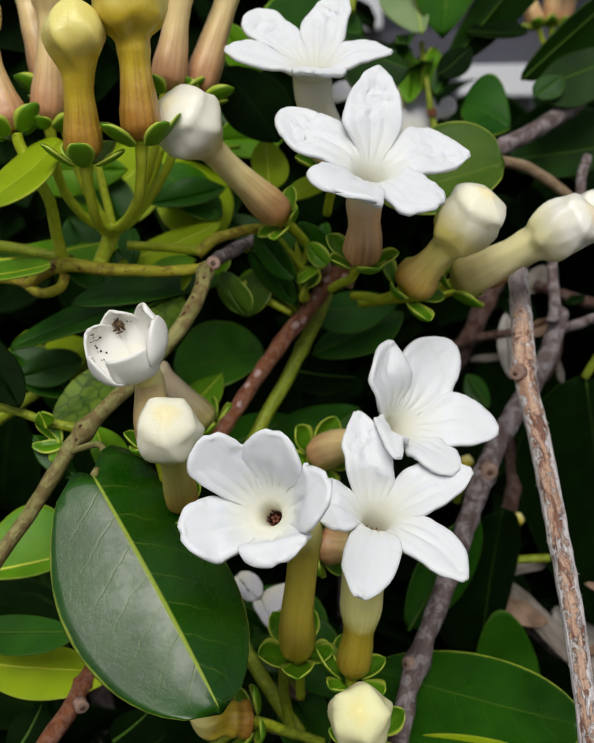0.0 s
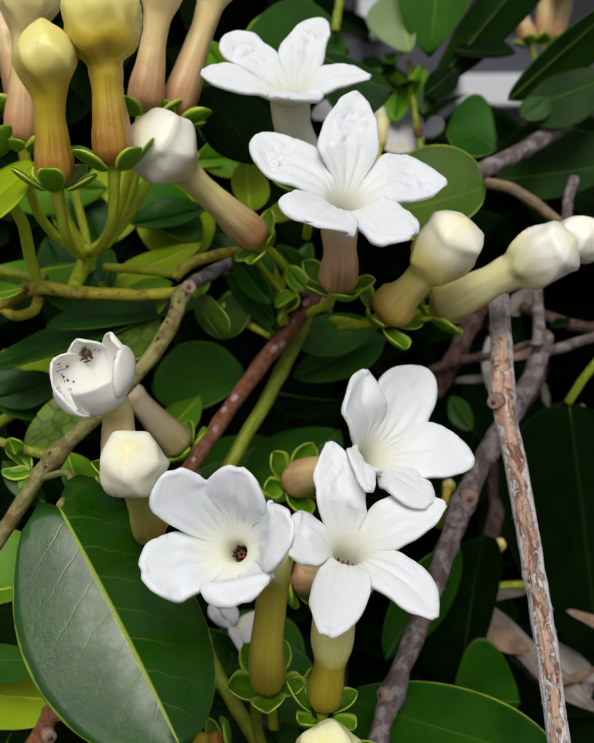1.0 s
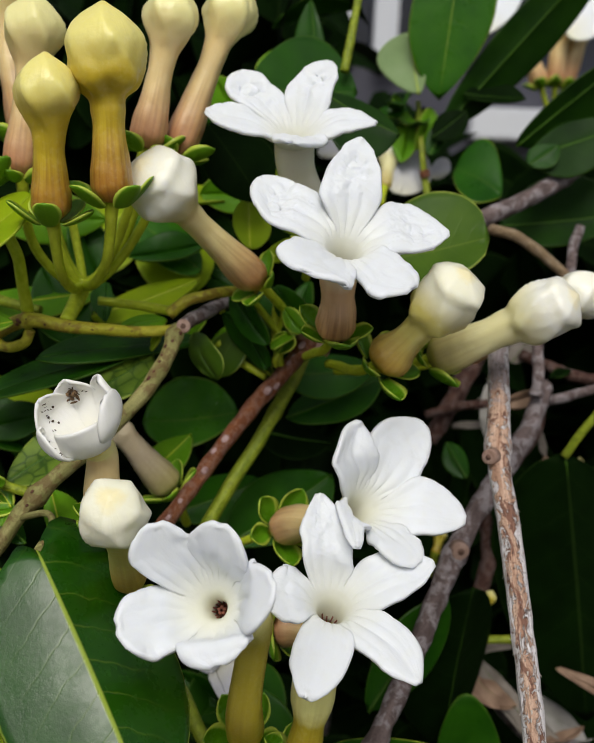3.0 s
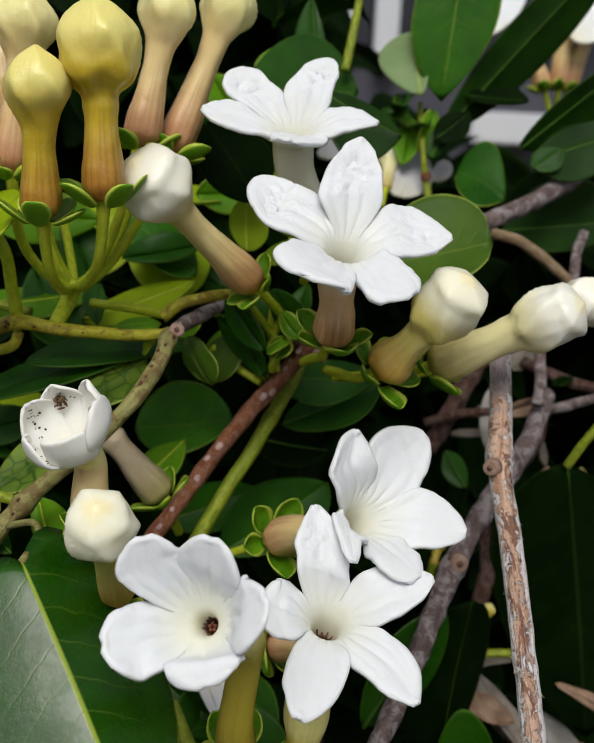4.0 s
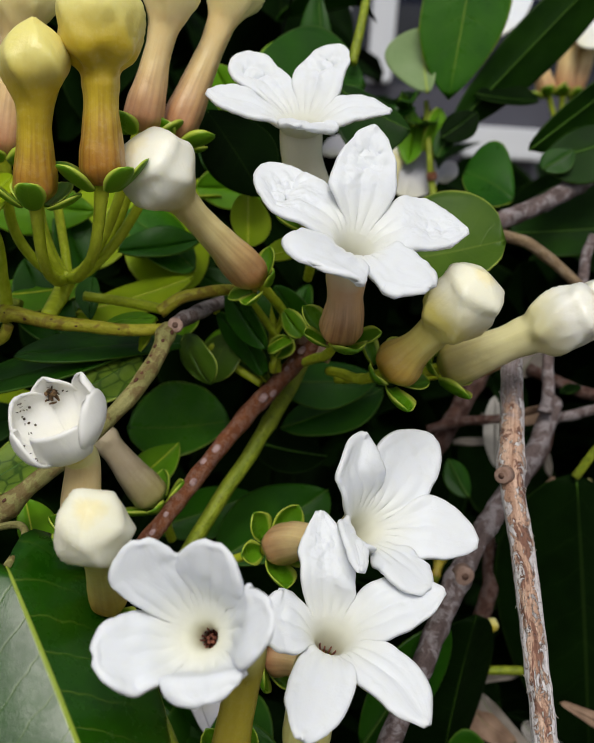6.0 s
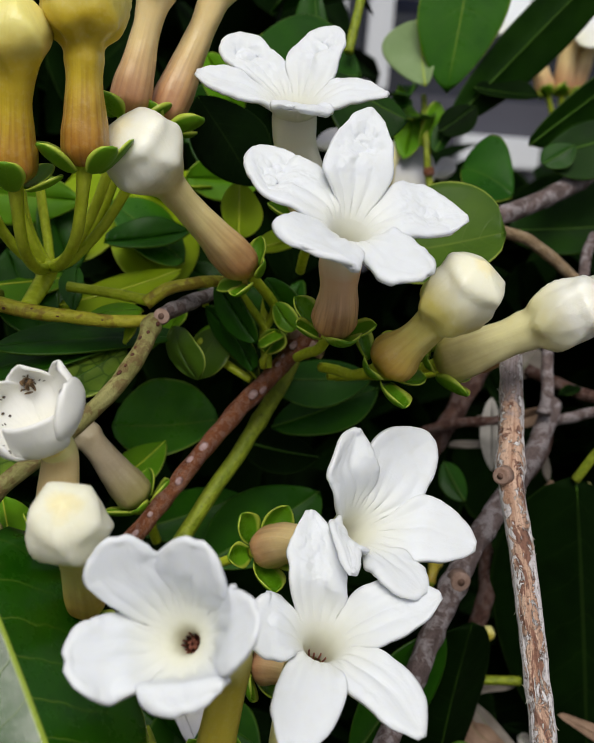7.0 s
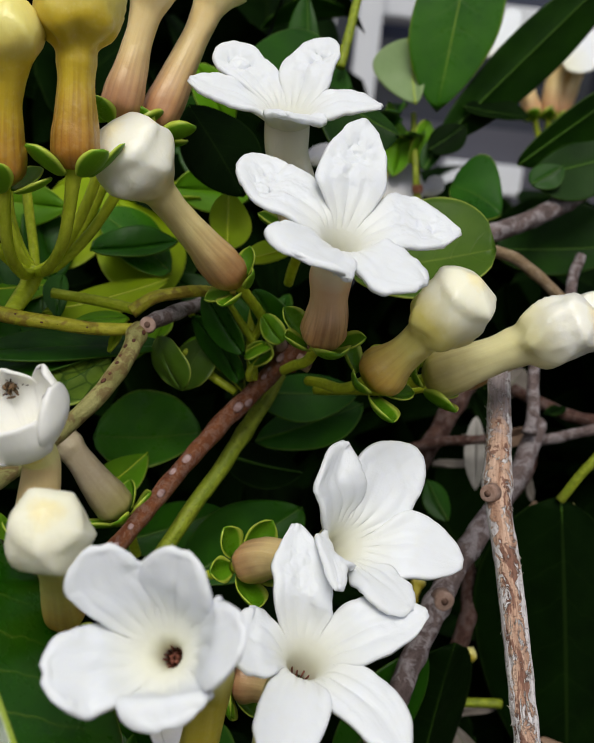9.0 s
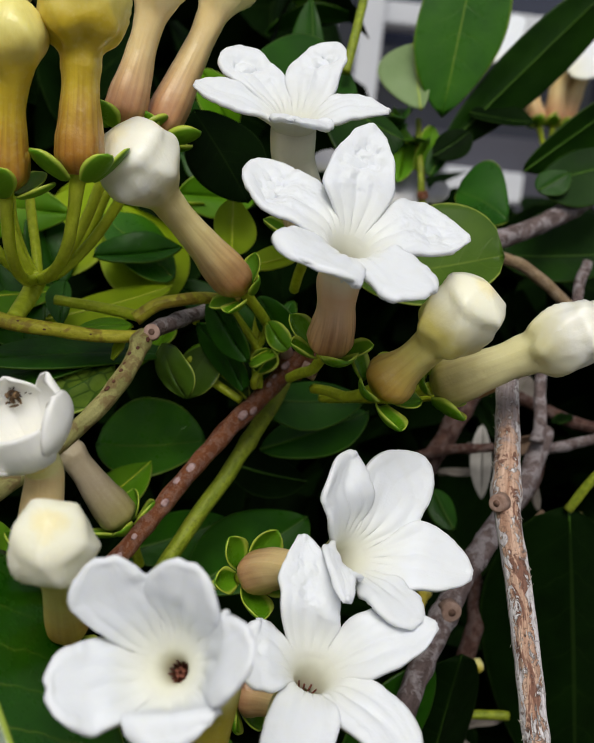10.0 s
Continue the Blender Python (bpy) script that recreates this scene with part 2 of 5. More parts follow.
# near-black copy of the leaf: the deep shade is in its colour
LEAF_DEEP_SHADE = leaf_material("leaf with deep shade in its colour", (0.0016, 0.006, 0.0008), (0.004, 0.014, 0.0015), (0.04, 0.08, 0.015), 0.55, 0.08, 0.3, 0.03, 0.03, False, 0.95, 0.2)
# two darker copies of the leaf, with the shade farther back painted in
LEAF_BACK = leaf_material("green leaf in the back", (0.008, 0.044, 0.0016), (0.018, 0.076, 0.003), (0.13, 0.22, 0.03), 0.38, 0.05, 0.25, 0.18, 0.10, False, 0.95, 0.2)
LEAF_SHADED = leaf_material("leaf darkened by painted shade", (0.004, 0.020, 0.001), (0.011, 0.042, 0.0018), (0.10, 0.17, 0.02), 0.40, 0.05, 0.3, 0.12, 0.06, False, 0.96, 0.35)
LEAF_FRESH = leaf_material("fresh green leaf", (0.075, 0.25, 0.005), (0.17, 0.39, 0.010), (0.44, 0.54, 0.07), 0.38, 0.15, 0.7, 0.2, 0.3)
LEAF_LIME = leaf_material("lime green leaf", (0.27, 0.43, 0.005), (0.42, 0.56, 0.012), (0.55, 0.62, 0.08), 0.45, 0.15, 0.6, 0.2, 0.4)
LEAF_PALE = leaf_material("pale leaf underside", (0.22, 0.34, 0.13), (0.32, 0.45, 0.20), (0.5, 0.6, 0.3), 0.5, 0.2, 0.5, 0.3, 0.3)
LEAF_MOTTLED = leaf_material("mottled leaf", (0.028, 0.075, 0.006), (0.20, 0.31, 0.03), (0.44, 0.54, 0.09), 0.4, 0.05, 0.8, 0.3, 0.25, True, 0.93, 0.15)
LEAF_OLIVE = leaf_material("olive green leaf", (0.036, 0.092, 0.004), (0.072, 0.145, 0.008), (0.40, 0.48, 0.08), 0.36, 0.06, 0.8, 0.3, 0.2, False, 0.95, 0.15)
STEM = bark_material("green stem", (0.40, 0.50, 0.015), (0.58, 0.66, 0.05), (0.26, 0.26, 0.02), 0.2, 160, 0.30, 0.0002, 0.1)
RIB_DARK = bark_material("dark green midrib", (0.04, 0.10, 0.006), (0.06, 0.15, 0.01), (0.04, 0.10, 0.006), 0.1, 160, 0.5, 0.0002, 0.1)
STEM_OLIVE = bark_material("olive stem", (0.34, 0.33, 0.02), (0.52, 0.48, 0.05), (0.16, 0.07, 0.02), 0.6, 200, 0.45, 0.0003, 0.25)
BARK_PEEL = peeling_material("peeling bark")
BARK_BROWN = bark_material("red brown bark", (0.15, 0.045, 0.018), (0.31, 0.115, 0.048), (0.46, 0.34, 0.30), 0.24, 800, 0.55)
BARK_TAN = bark_material("tan bark", (0.17, 0.11, 0.06), (0.33, 0.24, 0.14), (0.36, 0.29, 0.22), 0.3, 420, 0.7, 0.0007)
# brown bark lowered for the tangle; its shade lies in the colour
BARK_SHADED = bark_material("brown bark with shade painted in", (0.05, 0.022, 0.016), (0.12, 0.06, 0.045), (0.24, 0.19, 0.18), 0.3, 420, 0.75)
BARK_GREY = bark_material("grey bark", (0.10, 0.072, 0.068), (0.22, 0.165, 0.16), (0.42, 0.38, 0.40), 0.6, 300, 0.8)
BARK_OLD = bark_material("old olive bark", (0.20, 0.19, 0.06), (0.35, 0.33, 0.13), (0.13, 0.06, 0.025), 0.6, 330, 0.55, 0.0007, 0.35)
ROSY_STEM = bark_material("dull green stem", (0.17, 0.23, 0.012), (0.30, 0.36, 0.025), (0.12, 0.10, 0.02), 0.2, 160, 0.45, 0.0005)
STAMEN = plain_material("dark red stamen", (0.07, 0.014, 0.008), (0.26, 0.085, 0.05), 1400)
FRASS = plain_material("brown frass", (0.04, 0.02, 0.01), (0.24, 0.14, 0.06), 1200)
DIRT = plain_material("black frass", (0.02, 0.014, 0.01), (0.08, 0.05, 0.03), 900)
DRY = plain_material("dry brown leaf", (0.11, 0.06, 0.035), (0.32, 0.21, 0.14), 160)
PALE_DRY = plain_material("bleached dry leaf", (0.12, 0.10, 0.08), (0.24, 0.21, 0.18), 160)
BLEACHED = plain_material("bleached leaf", (0.22, 0.21, 0.19), (0.38, 0.36, 0.34), 160)
FLAKE = plain_material("pale bark curl", (0.45, 0.38, 0.33), (0.7, 0.66, 0.62), 900)
# for the unseen walls; mid grey, to give back some fill light
ADDED_WALL = plain_material("unseen added wall", (0.34, 0.33, 0.30), (0.44, 0.43, 0.40), 4)
BOUNCE_GROUND = plain_material("pale light-bouncing ground", (0.24, 0.21, 0.17), (0.36, 0.32, 0.26), 6)
WALL = plain_material("slate grey wall", (0.045, 0.045, 0.065), (0.06, 0.06, 0.08), 3)
FRAME = plain_material("white painted frame", (0.58, 0.60, 0.66), (0.66, 0.68, 0.72), 4, 0.5)
PANE = plain_material("dark window pane", (0.02, 0.025, 0.05), (0.03, 0.035, 0.06), 2, 0.08, 0.0)

# ---- mesh helpers ----
MIDDLE = Vector((0.05, 0.25, 1.2))
RNG = np.random.RandomState(7)


def at(p):
    """A place in the vine, in millimetres from its middle."""
    return np.array(MIDDLE) + np.array(p, float) * 0.001


def unit(v):
    v = np.asarray(v, float)
    return v / max(1e-12, np.linalg.norm(v))


def smooth(x, a, b):
    x = np.clip((np.asarray(x, float) - a) / (b - a), 0, 1)
    return x * x * (3 - 2 * x)


def thing(name, base, label, category, group="", kind=""):
    ob = new(name)
    ob.location = Vector(base)
    ob.empty_display_size = 0.005
    return tagged(ob, label, category, group, kind)


def mesh_of(name, verts, faces, uvs, material):
    me = bpy.data.meshes.new(name)
    me.from_pydata([tuple(v) for v in verts], [], faces)
    layer = me.uv_layers.new(name="UVMap")
    index = np.zeros(len(me.loops), dtype=np.int32)
    me.loops.foreach_get("vertex_index", index)
    layer.data.foreach_set("uv", np.asarray(uvs, float)[index].ravel())
    me.polygons.foreach_set("use_smooth", np.ones(len(me.polygons), dtype=bool))
    me.materials.append(material)
    return me


def root_of(ob):
    while ob.parent:
        ob = ob.parent
    return ob


def part(name, shape, material, parent, label=""):
    """Links a shape (places, faces, uvs) in world coordinates as one mesh under a thing."""
    verts, faces, uvs = shape
    base = np.array(root_of(parent).location)
    ob = new(name, mesh_of(name, np.asarray(verts) - base, faces, uvs, material))
    ob.parent = parent
    return tagged(ob, label)


def sheet(P, thick, us=None, vs=None, open_rows=0):
    """A slightly thick sheet over a grid of places; its rim is thin and round, but for the first rows where it joins others."""
    P = np.asarray(P, float)
    nu, nv, _ = P.shape
    du = np.gradient(P, axis=0)
    dv = np.gradient(P, axis=1)
    n = np.cross(du, dv)
    n /= np.maximum(1e-12, np.linalg.norm(n, axis=2, keepdims=True))
    top = P + n * thick * 0.5
    low = P - n * thick * 0.5
    rim = np.zeros((nu, nv), bool)
    rim[0, :] = rim[-1, :] = rim[:, 0] = rim[:, -1] = True
    rim[:open_rows, :] = False
    top[rim] = P[rim]
    verts = list(top.reshape(-1, 3))
    us = np.linspace(0, 1, nu) if us is None else us
    vs = np.linspace(0, 1, nv) if vs is None else vs
    uvs = [(us[i], vs[j]) for i in range(nu) for j in range(nv)]
    under = np.arange(nu * nv).reshape(nu, nv).copy()
    for i, j in np.argwhere(~rim):
        under[i, j] = len(verts)
        verts.append(low[i, j])
        uvs.append((us[i], vs[j]))
    faces = []
    for i in range(nu - 1):
        for j in range(nv - 1):
            a = i * nv + j
            faces.append((a, a + nv, a + nv + 1, a + 1))
            faces.append((under[i, j], under[i, j + 1], under[i + 1, j + 1], under[i + 1, j]))
    return verts, [tuple(int(q) for q in f) for f in faces], uvs


def curve_through(points, per=8):
    """A smooth line through places."""
    p = np.array(points, float)
    if len(p) == 2:
        return np.array([p[0] + (p[1] - p[0]) * s for s in np.linspace(0, 1, per + 1)])
    q = np.vstack([2 * p[0] - p[1], p, 2 * p[-1] - p[-2]])
    out = []
    for i in range(1, len(q) - 2):
        for s in np.linspace(0, 1, per, endpoint=False):
            out.append(0.5 * (2 * q[i] + (q[i + 1] - q[i - 1]) * s + (2 * q[i - 1] - 5 * q[i] + 4 * q[i + 1] - q[i + 2]) * s ** 2
                              + (3 * q[i] - q[i - 1] - 3 * q[i + 1] + q[i + 2]) * s ** 3))
    out.append(p[-1])
    return np.array(out)


def frames_along(line):
    tangent = np.gradient(line, axis=0)
    tangent /= np.linalg.norm(tangent, axis=1, keepdims=True)
    side = unit(np.cross(tangent[0], (0.31, 0.2, 0.93) if abs(tangent[0][2]) < 0.9 else (1, 0.2, 0)))
    sides = []
    for t in tangent:
        side = unit(side - t * np.dot(side, t))
        sides.append(side)
    sides = np.array(sides)
    return tangent, sides, np.cross(tangent, sides)


def tube(line, radius, around=14, rough=0.0, seed=0, closed=True, lobes=None):
    """A round rod along a line. radius: one or one a place; rough: uneven skin; lobes: radius factor over (s, angle)."""
    line = np.asarray(line, float)
    n = len(line)
    radius = np.broadcast_to(np.asarray(radius, float), (n,))
    t, a, b = frames_along(line)
    verts, uvs, faces = [], [], []
    for i in range(n):
        for j in range(around + 1):
            ang = 2 * math.pi * (j % around) / around
            r = radius[i]
            if rough:
                d = (math.cos(ang) * a[i] + math.sin(ang) * b[i]) * radius[i]
                r *= 1 + rough * noise.noise(Vector((line[i] * 0.6 + d) * 420) + Vector((seed, 0, 0)))
            if lobes:
                r *= lobes(i / (n - 1), ang)
            verts.append(line[i] + (math.cos(ang) * a[i] + math.sin(ang) * b[i]) * r)
            uvs.append((i / (n - 1), j / around))
    w = around + 1
    for i in range(n - 1):
        for j in range(around):
            faces.append((i * w + j, i * w + j + 1, (i + 1) * w + j + 1, (i + 1) * w + j))
    if closed:
        for i, flip in ((0, True), (n - 1, False)):
            c = len(verts)
            verts.append(line[i])
            uvs.append((i / (n - 1), 0.5))
            for j in range(around):
                f = (i * w + j, i * w + j + 1, c)
                faces.append(f[::-1] if flip else f)
    return verts, faces, uvs


def joined(shapes):
    verts, faces, uvs = [], [], []
    for v, f, u in shapes:
        k = len(verts)
        verts += list(v)
        uvs += list(u)
        faces += [tuple(i + k for i in q) for q in f]
    return verts, faces, uvs


def spline(xs, ys, x):
    """Smooth values between stops."""
    xs, ys = np.array(xs, float), np.array(ys, float)
    m = np.gradient(ys, xs)
    i = np.clip(np.searchsorted(xs, x) - 1, 0, len(xs) - 2)
    h = xs[i + 1] - xs[i]
    s = np.clip((x - xs[i]) / h, 0, 1)
    return ((2 * s ** 3 - 3 * s ** 2 + 1) * ys[i] + (s ** 3 - 2 * s ** 2 + s) * h * m[i]
            + (3 * s ** 2 - 2 * s ** 3) * ys[i + 1] + (s ** 3 - s ** 2) * h * m[i + 1])


def around_axis(axis):
    x = unit(np.cross(axis, (0.2, 0.3, 0.93) if abs(axis[2]) < 0.9 else (1.0, 0.1, 0.0)))
    return x, np.cross(axis, x)


# ---- kinds of things ----


def sepals(parent, base, axis, radius, size=8.0, turn=0.0, count=5, spread=1.2):
    """The small spoon-shaped green leaves that hold a flower's foot."""
    x, y = around_axis(axis)
    for i in range(count):
        ang = turn + 2 * math.pi * i / count + RNG.uniform(-0.2, 0.2)
        out = x * math.cos(ang) + y * math.sin(ang)
        side = np.cross(axis, out)
        L = size * RNG.uniform(0.82, 1.12) * 0.001
        W = L * RNG.uniform(0.34, 0.42)
        lean = spread * RNG.uniform(0.7, 1.2)
        nu, nv = 13, 9
        P = np.zeros((nu, nv, 3))
        c = base - axis * 0.0012 + out * radius * 0.6
        step = L / (nu - 1)
        for a, s in enumerate(np.linspace(0, 1, nu)):
            bend = lean * (1.15 - 0.45 * s - 0.4 * s ** 4) if spread > 1.05 else lean * (1.4 - 0.7 * s)
            way = out * math.sin(bend) + axis * math.cos(bend)
            up = axis * math.sin(bend) - out * math.cos(bend)
            w = W * (0.45 + 0.55 * math.sin(math.pi * min(1, s * 1.8) / 2)) * max(0.0, 1 - max(0, (s - 0.5) / 0.5) ** 2.4) ** 0.55
            for b, v in enumerate(np.linspace(-1, 1, nv)):
                P[a, b] = c + side * v * w + up * (abs(v) ** 2.0 * w * (0.62 if spread > 1.05 else 0.38))
            c = c + way * step
        part("sepal", sheet(P, 0.00042), SEPAL, parent)


def pedicel(parent, base, axis, root, radius=1.1, material=None, candelabra=False):
    p0, p1 = np.array(root), np.array(base)
    high = axis * np.dot(p1 - p0, axis)
    wide = p1 - p0 - high
    low, top = ((0.42, 0.12), (0.8, 0.45)) if candelabra else ((0.3, 0.26), (0.72, 0.6))
    line = curve_through([p0, p0 + wide * low[0] + high * low[1], p0 + wide * top[0] + high * top[1], p1 + axis * 0.001], 8)
    r = radius * 0.001 * (1 + 0.3 * smooth(np.linspace(0, 1, len(line)), 0.8, 1.0))
    part("pedicel", tube(line, r, 12, 0.06, 3), material or STEM, parent)


def throat_course(rim, depth, throat, x):
    """Radius and height of the throat's wall at x, from its bottom (0) to where the petals begin (1), in millimetres."""
    return throat + (rim * 0.8 - throat) * (0.3 * x + 0.7 * x ** 5), -depth * (1 - 0.7 * x)


def throat_wall(mouth, axis, rim, depth, throat):
    """The funnel that the five petals grow out of."""
    x, y = around_axis(axis)
    nu, nv = 16, 61
    verts, uvs, faces = [], [], []
    for side in (0.53, -0.53):
        for q in np.linspace(0, 1.1, nu):
            r, h = throat_course(rim, depth, throat, q)
            r2, h2 = throat_course(rim, depth, throat, q + 0.01)
            slope = math.hypot(r2 - r, h2 - h)
            r, h = r - side * (h2 - h) / slope, h + side * (r2 - r) / slope
            for j in range(nv):
                ang = 2 * math.pi * (j % (nv - 1)) / (nv - 1)
                verts.append(mouth + (x * math.cos(ang) + y * math.sin(ang)) * r * 0.001 + axis * h * 0.001)
                uvs.append((0.2 * q, j / (nv - 1)))
    for k in (0, nu * nv):
        for i in range(nu - 1):
            for j in range(nv - 1):
                a = k + i * nv + j
                f = (a, a + nv, a + nv + 1, a + 1)
                faces.append(f if k == 0 else f[::-1])
    return verts, faces, uvs


def petal(mouth, axis, tip, left, right, rim, depth, throat, spans, seed, cup=0.0, round_tip=0.55, wave=0.5, crush=0.5, hook=0.6, ears=1.0):
    """One petal: it leaves the throat's rim, widens to left and right and narrows to its tip.
    cup: how far its margins rise, in millimetres; crush: depth of the crumpled hollow; hook: how far the small point stands up."""
    mm = 0.001
    mid = (left + right) * 0.5
    half = (right - left) * 0.5
    rad = (mid + tip) * 0.5 - mouth
    rad = unit(rad - axis * np.dot(rad, axis))
    q = np.cross(axis, rad)
    r0, h0 = throat_course(rim, depth, throat, 0.85)
    r1, h1 = throat_course(rim, depth, throat, 1.0)
    below = mouth + (rad * r0 + axis * h0) * mm
    start = mouth + (rad * r1 + axis * h1) * mm
    lip = mouth + (rad * (rim * 1.2) + axis * h1 * 0.2) * mm
    f = float(np.clip(np.dot(mid - lip, tip - lip) / np.dot(tip - lip, tip - lip), 0.35, 0.72))
    course = curve_through([below, start, lip, lip * 0.5 + mid * 0.5 + axis * 0.9 * mm, mid + axis * 0.6 * mm, mid * 0.45 + tip * 0.55 + axis * 0.5 * mm, tip], 12)[12:]
    nu, nv = 54, 33
    ss = np.linspace(0, 1, nu)
    f = 0.2 + 0.8 * f
    mark = np.interp(ss, [0, 0.2, 0.5 * (0.2 + f), f, f + (1 - f) * 0.55, 1], [0, 12, 24, 36, 48, 60])
    mids = np.array([[np.interp(m, np.arange(len(course)), course[:, a]) for a in range(3)] for m in mark])
    ways = np.gradient(mids, axis=0)
    width = np.linalg.norm(half)
    P = np.zeros((nu, nv, 3))
    base_wide = min(1.0, rim * mm * math.sin(0.5 * (spans[0] + spans[1])) * 1.6 / width)
    for i, s in enumerate(ss):
        c, dc = mids[i], unit(ways[i])
        across = half - dc * np.dot(half, dc) * float(smooth(s, f * 0.8, 0.9))
        up = unit(np.cross(dc, across))
        rho, h = np.dot(c - mouth, rad), np.dot(c - mouth, axis)
        e = max(0.0, (s - f) / (1 - f))
        w = base_wide + (1 - base_wide) * math.sin(0.5 * math.pi * max(0.0, min(1, (s - 0.12) / (f * 0.8 - 0.12)))) if s < f else max(0.0, 1 - e ** 2.0) ** (round_tip + 0.22)
        w *= 1 + 0.025 * math.sin(11 * s + seed * 2.1) + 0.02 * math.sin(23 * s + seed)
        k = float(smooth(s, 0.16, 0.44))
        for j, v in enumerate(np.linspace(-1, 1, nv)):
            ang = v * (spans[0] if v < 0 else spans[1])
            ring = mouth + axis * h + (rad * math.cos(ang) + q * math.sin(ang)) * rho
            rise = cup * mm * v * v * w - 0.0007 * max(0.0, abs(v) - 0.72) ** 2 / 0.08 * min(1.0, w * 1.3)
            ripple = wave * mm * min(1.0, 1.3 * w) * (noise.noise(Vector((s * 3.4 + seed * 1.7, v * 1.7, seed))) * (0.45 + 0.8 * abs(v)) + 0.3 * v * v * math.sin(10 * s + 3 * v + seed * 2))
            ear = ears * 0.0011 * math.exp(-((s - 0.34) / 0.09) ** 2) * float(smooth(v, 0.55, 1.0)) - ears * 0.0005 * math.exp(-((s - 0.33) / 0.1) ** 2) * float(smooth(-v, 0.6, 1.0))
            tooth = hook * mm * float(smooth(s, 0.9, 1.0)) * (1 - abs(v))
            crease = -0.0006 * math.exp(-(v / 0.14) ** 2) * float(smooth(s, 0.15, 0.4)) * (1 - s) ** 1.2
            pleat = 0.00016 * math.sin(v * 13 + 2 * seed + 2 * s) * float(smooth(s, 0.04, 0.2) * (1 - smooth(s, 0.45, 0.7))) * (1 - v * v)
            here = ring * (1 - k) + (c + across * (v * w) + up * (rise + ripple + ear)) * k
            hollow = crush * float(smooth(s, 0.5, 0.64) * (1 - smooth(s, 0.76, 0.92))) * max(0.0, 1 - v * v)
            dent = hollow * (0.0010 * noise.noise(Vector(here * 520)) + 0.0005 * noise.noise(Vector(here * 1000)) - 0.0014)
            beads = 0.00022 * noise.noise(Vector(here * 900)) * float(smooth(abs(v), 0.55, 0.85) * smooth(s, 0.3, 0.5)) * min(1.0, 1.5 * w)
            P[i, j] = here + up * ((dent + beads + crease + tooth) * k + pleat)
    return sheet(P, 0.0011, 0.2 + 0.8 * ss, None, 8)


def flower(mouth, base, petals, label, rim=4.6, foot=4.0, neck=3.4, tube_material=None, root=None, turn=0.3, depth=11.0, throat=2.8, spread=1.15, elbow=(0, 0, 0), bell=None, group="open flowers of the vine"):
    """A waxy star flower: foot, tube, throat, five petals, stamens, calyx."""
    mouth, base = at(mouth), at(base)
    ends = np.array([at(p[0]) for p in petals])
    axis = unit(np.linalg.svd(ends - ends.mean(axis=0))[2][2])
    rise = unit(mouth - base)
    axis = unit((axis if np.dot(axis, rise) > 0 else -axis) * 0.75 + rise * 0.25)
    ob = thing("flower", base, label, "flower", group)
    L = np.linalg.norm(mouth - base)
    kink = np.array(elbow) * 0.001
    neck = neck if bell else max(neck, throat + 0.95)
    line = curve_through([base, base + rise * L * 0.3 + kink * 0.6, mouth - axis * L * 0.33 - rise * L * 0.06 + kink, mouth - axis * depth * (bell[3] if bell else 0.36) * 0.001], 9)
    s = np.linspace(0, 1, len(line))
    r = spline([0, 0.06, 0.2, 0.45, 0.68, 0.86, 1.0], [foot * 0.5, foot * 0.93, foot, foot * 0.82, neck, max(neck * 0.97, throat + 0.6), rim * 0.8 + 0.7], s) * 0.001
    if bell:
        r = spline([0, 0.06, 0.2, bell[0], bell[1], bell[1] + 0.1, 0.86, 1.0], [foot * 0.5, foot * 0.93, foot, neck, bell[2] * 0.96, bell[2], bell[2], max(bell[2] * 0.95, throat + 0.95)], s) * 0.001
    part("corolla_tube", tube(line, r, 20, 0.03, 2, False, lambda q, a: 1 + 0.03 * math.cos(5 * a)), tube_material or CREAM, ob)
    part("throat", throat_wall(mouth, axis, rim, depth, throat), PETAL, ob, "pale funnel-shaped throat")
    x, y = around_axis(axis)
    heart = [(at(p[1]) + at(p[2])) * 0.25 + at(p[0]) * 0.5 - mouth for p in petals]
    turns = [math.atan2(np.dot(d, y), np.dot(d, x)) for d in heart]
    for i, (tip, left, right, *more) in enumerate(petals):
        gaps = sorted((o - turns[i]) % (2 * math.pi) for j, o in enumerate(turns) if j != i)
        spans = ((2 * math.pi - gaps[-1]) / 2 + 0.01, gaps[0] / 2 + 0.01)
        part("petal", petal(mouth, axis, at(tip), at(left), at(right), rim, depth, throat, spans, i + turn * 5, *more), PETAL_CRUMPLED if len(more) > 3 and more[3] >= 0.4 else PETAL, ob)
    pit = mouth - axis * (depth - 0.1) * 0.001
    rods = [tube(curve_through([pit - axis * 0.002 + (x * math.cos(a) + y * math.sin(a)) * throat * 0.0006,
                                pit + axis * 0.0012 + (x * math.cos(a) + y * math.sin(a)) * throat * 0.00025], 4), 0.00032, 7) for a in np.arange(5) * 1.257]
    rods += [tube(curve_through([pit + axis * (0.0016 + 0.0006 * math.sin(5 * a)) + (x * math.cos(a) + y * math.sin(a)) * throat * 0.0009,
                                 pit + axis * 0.0002 + (x * math.cos(a) + y * math.sin(a)) * throat * 0.0005], 3), 0.00016, 5) for a in np.arange(13) * 0.483]
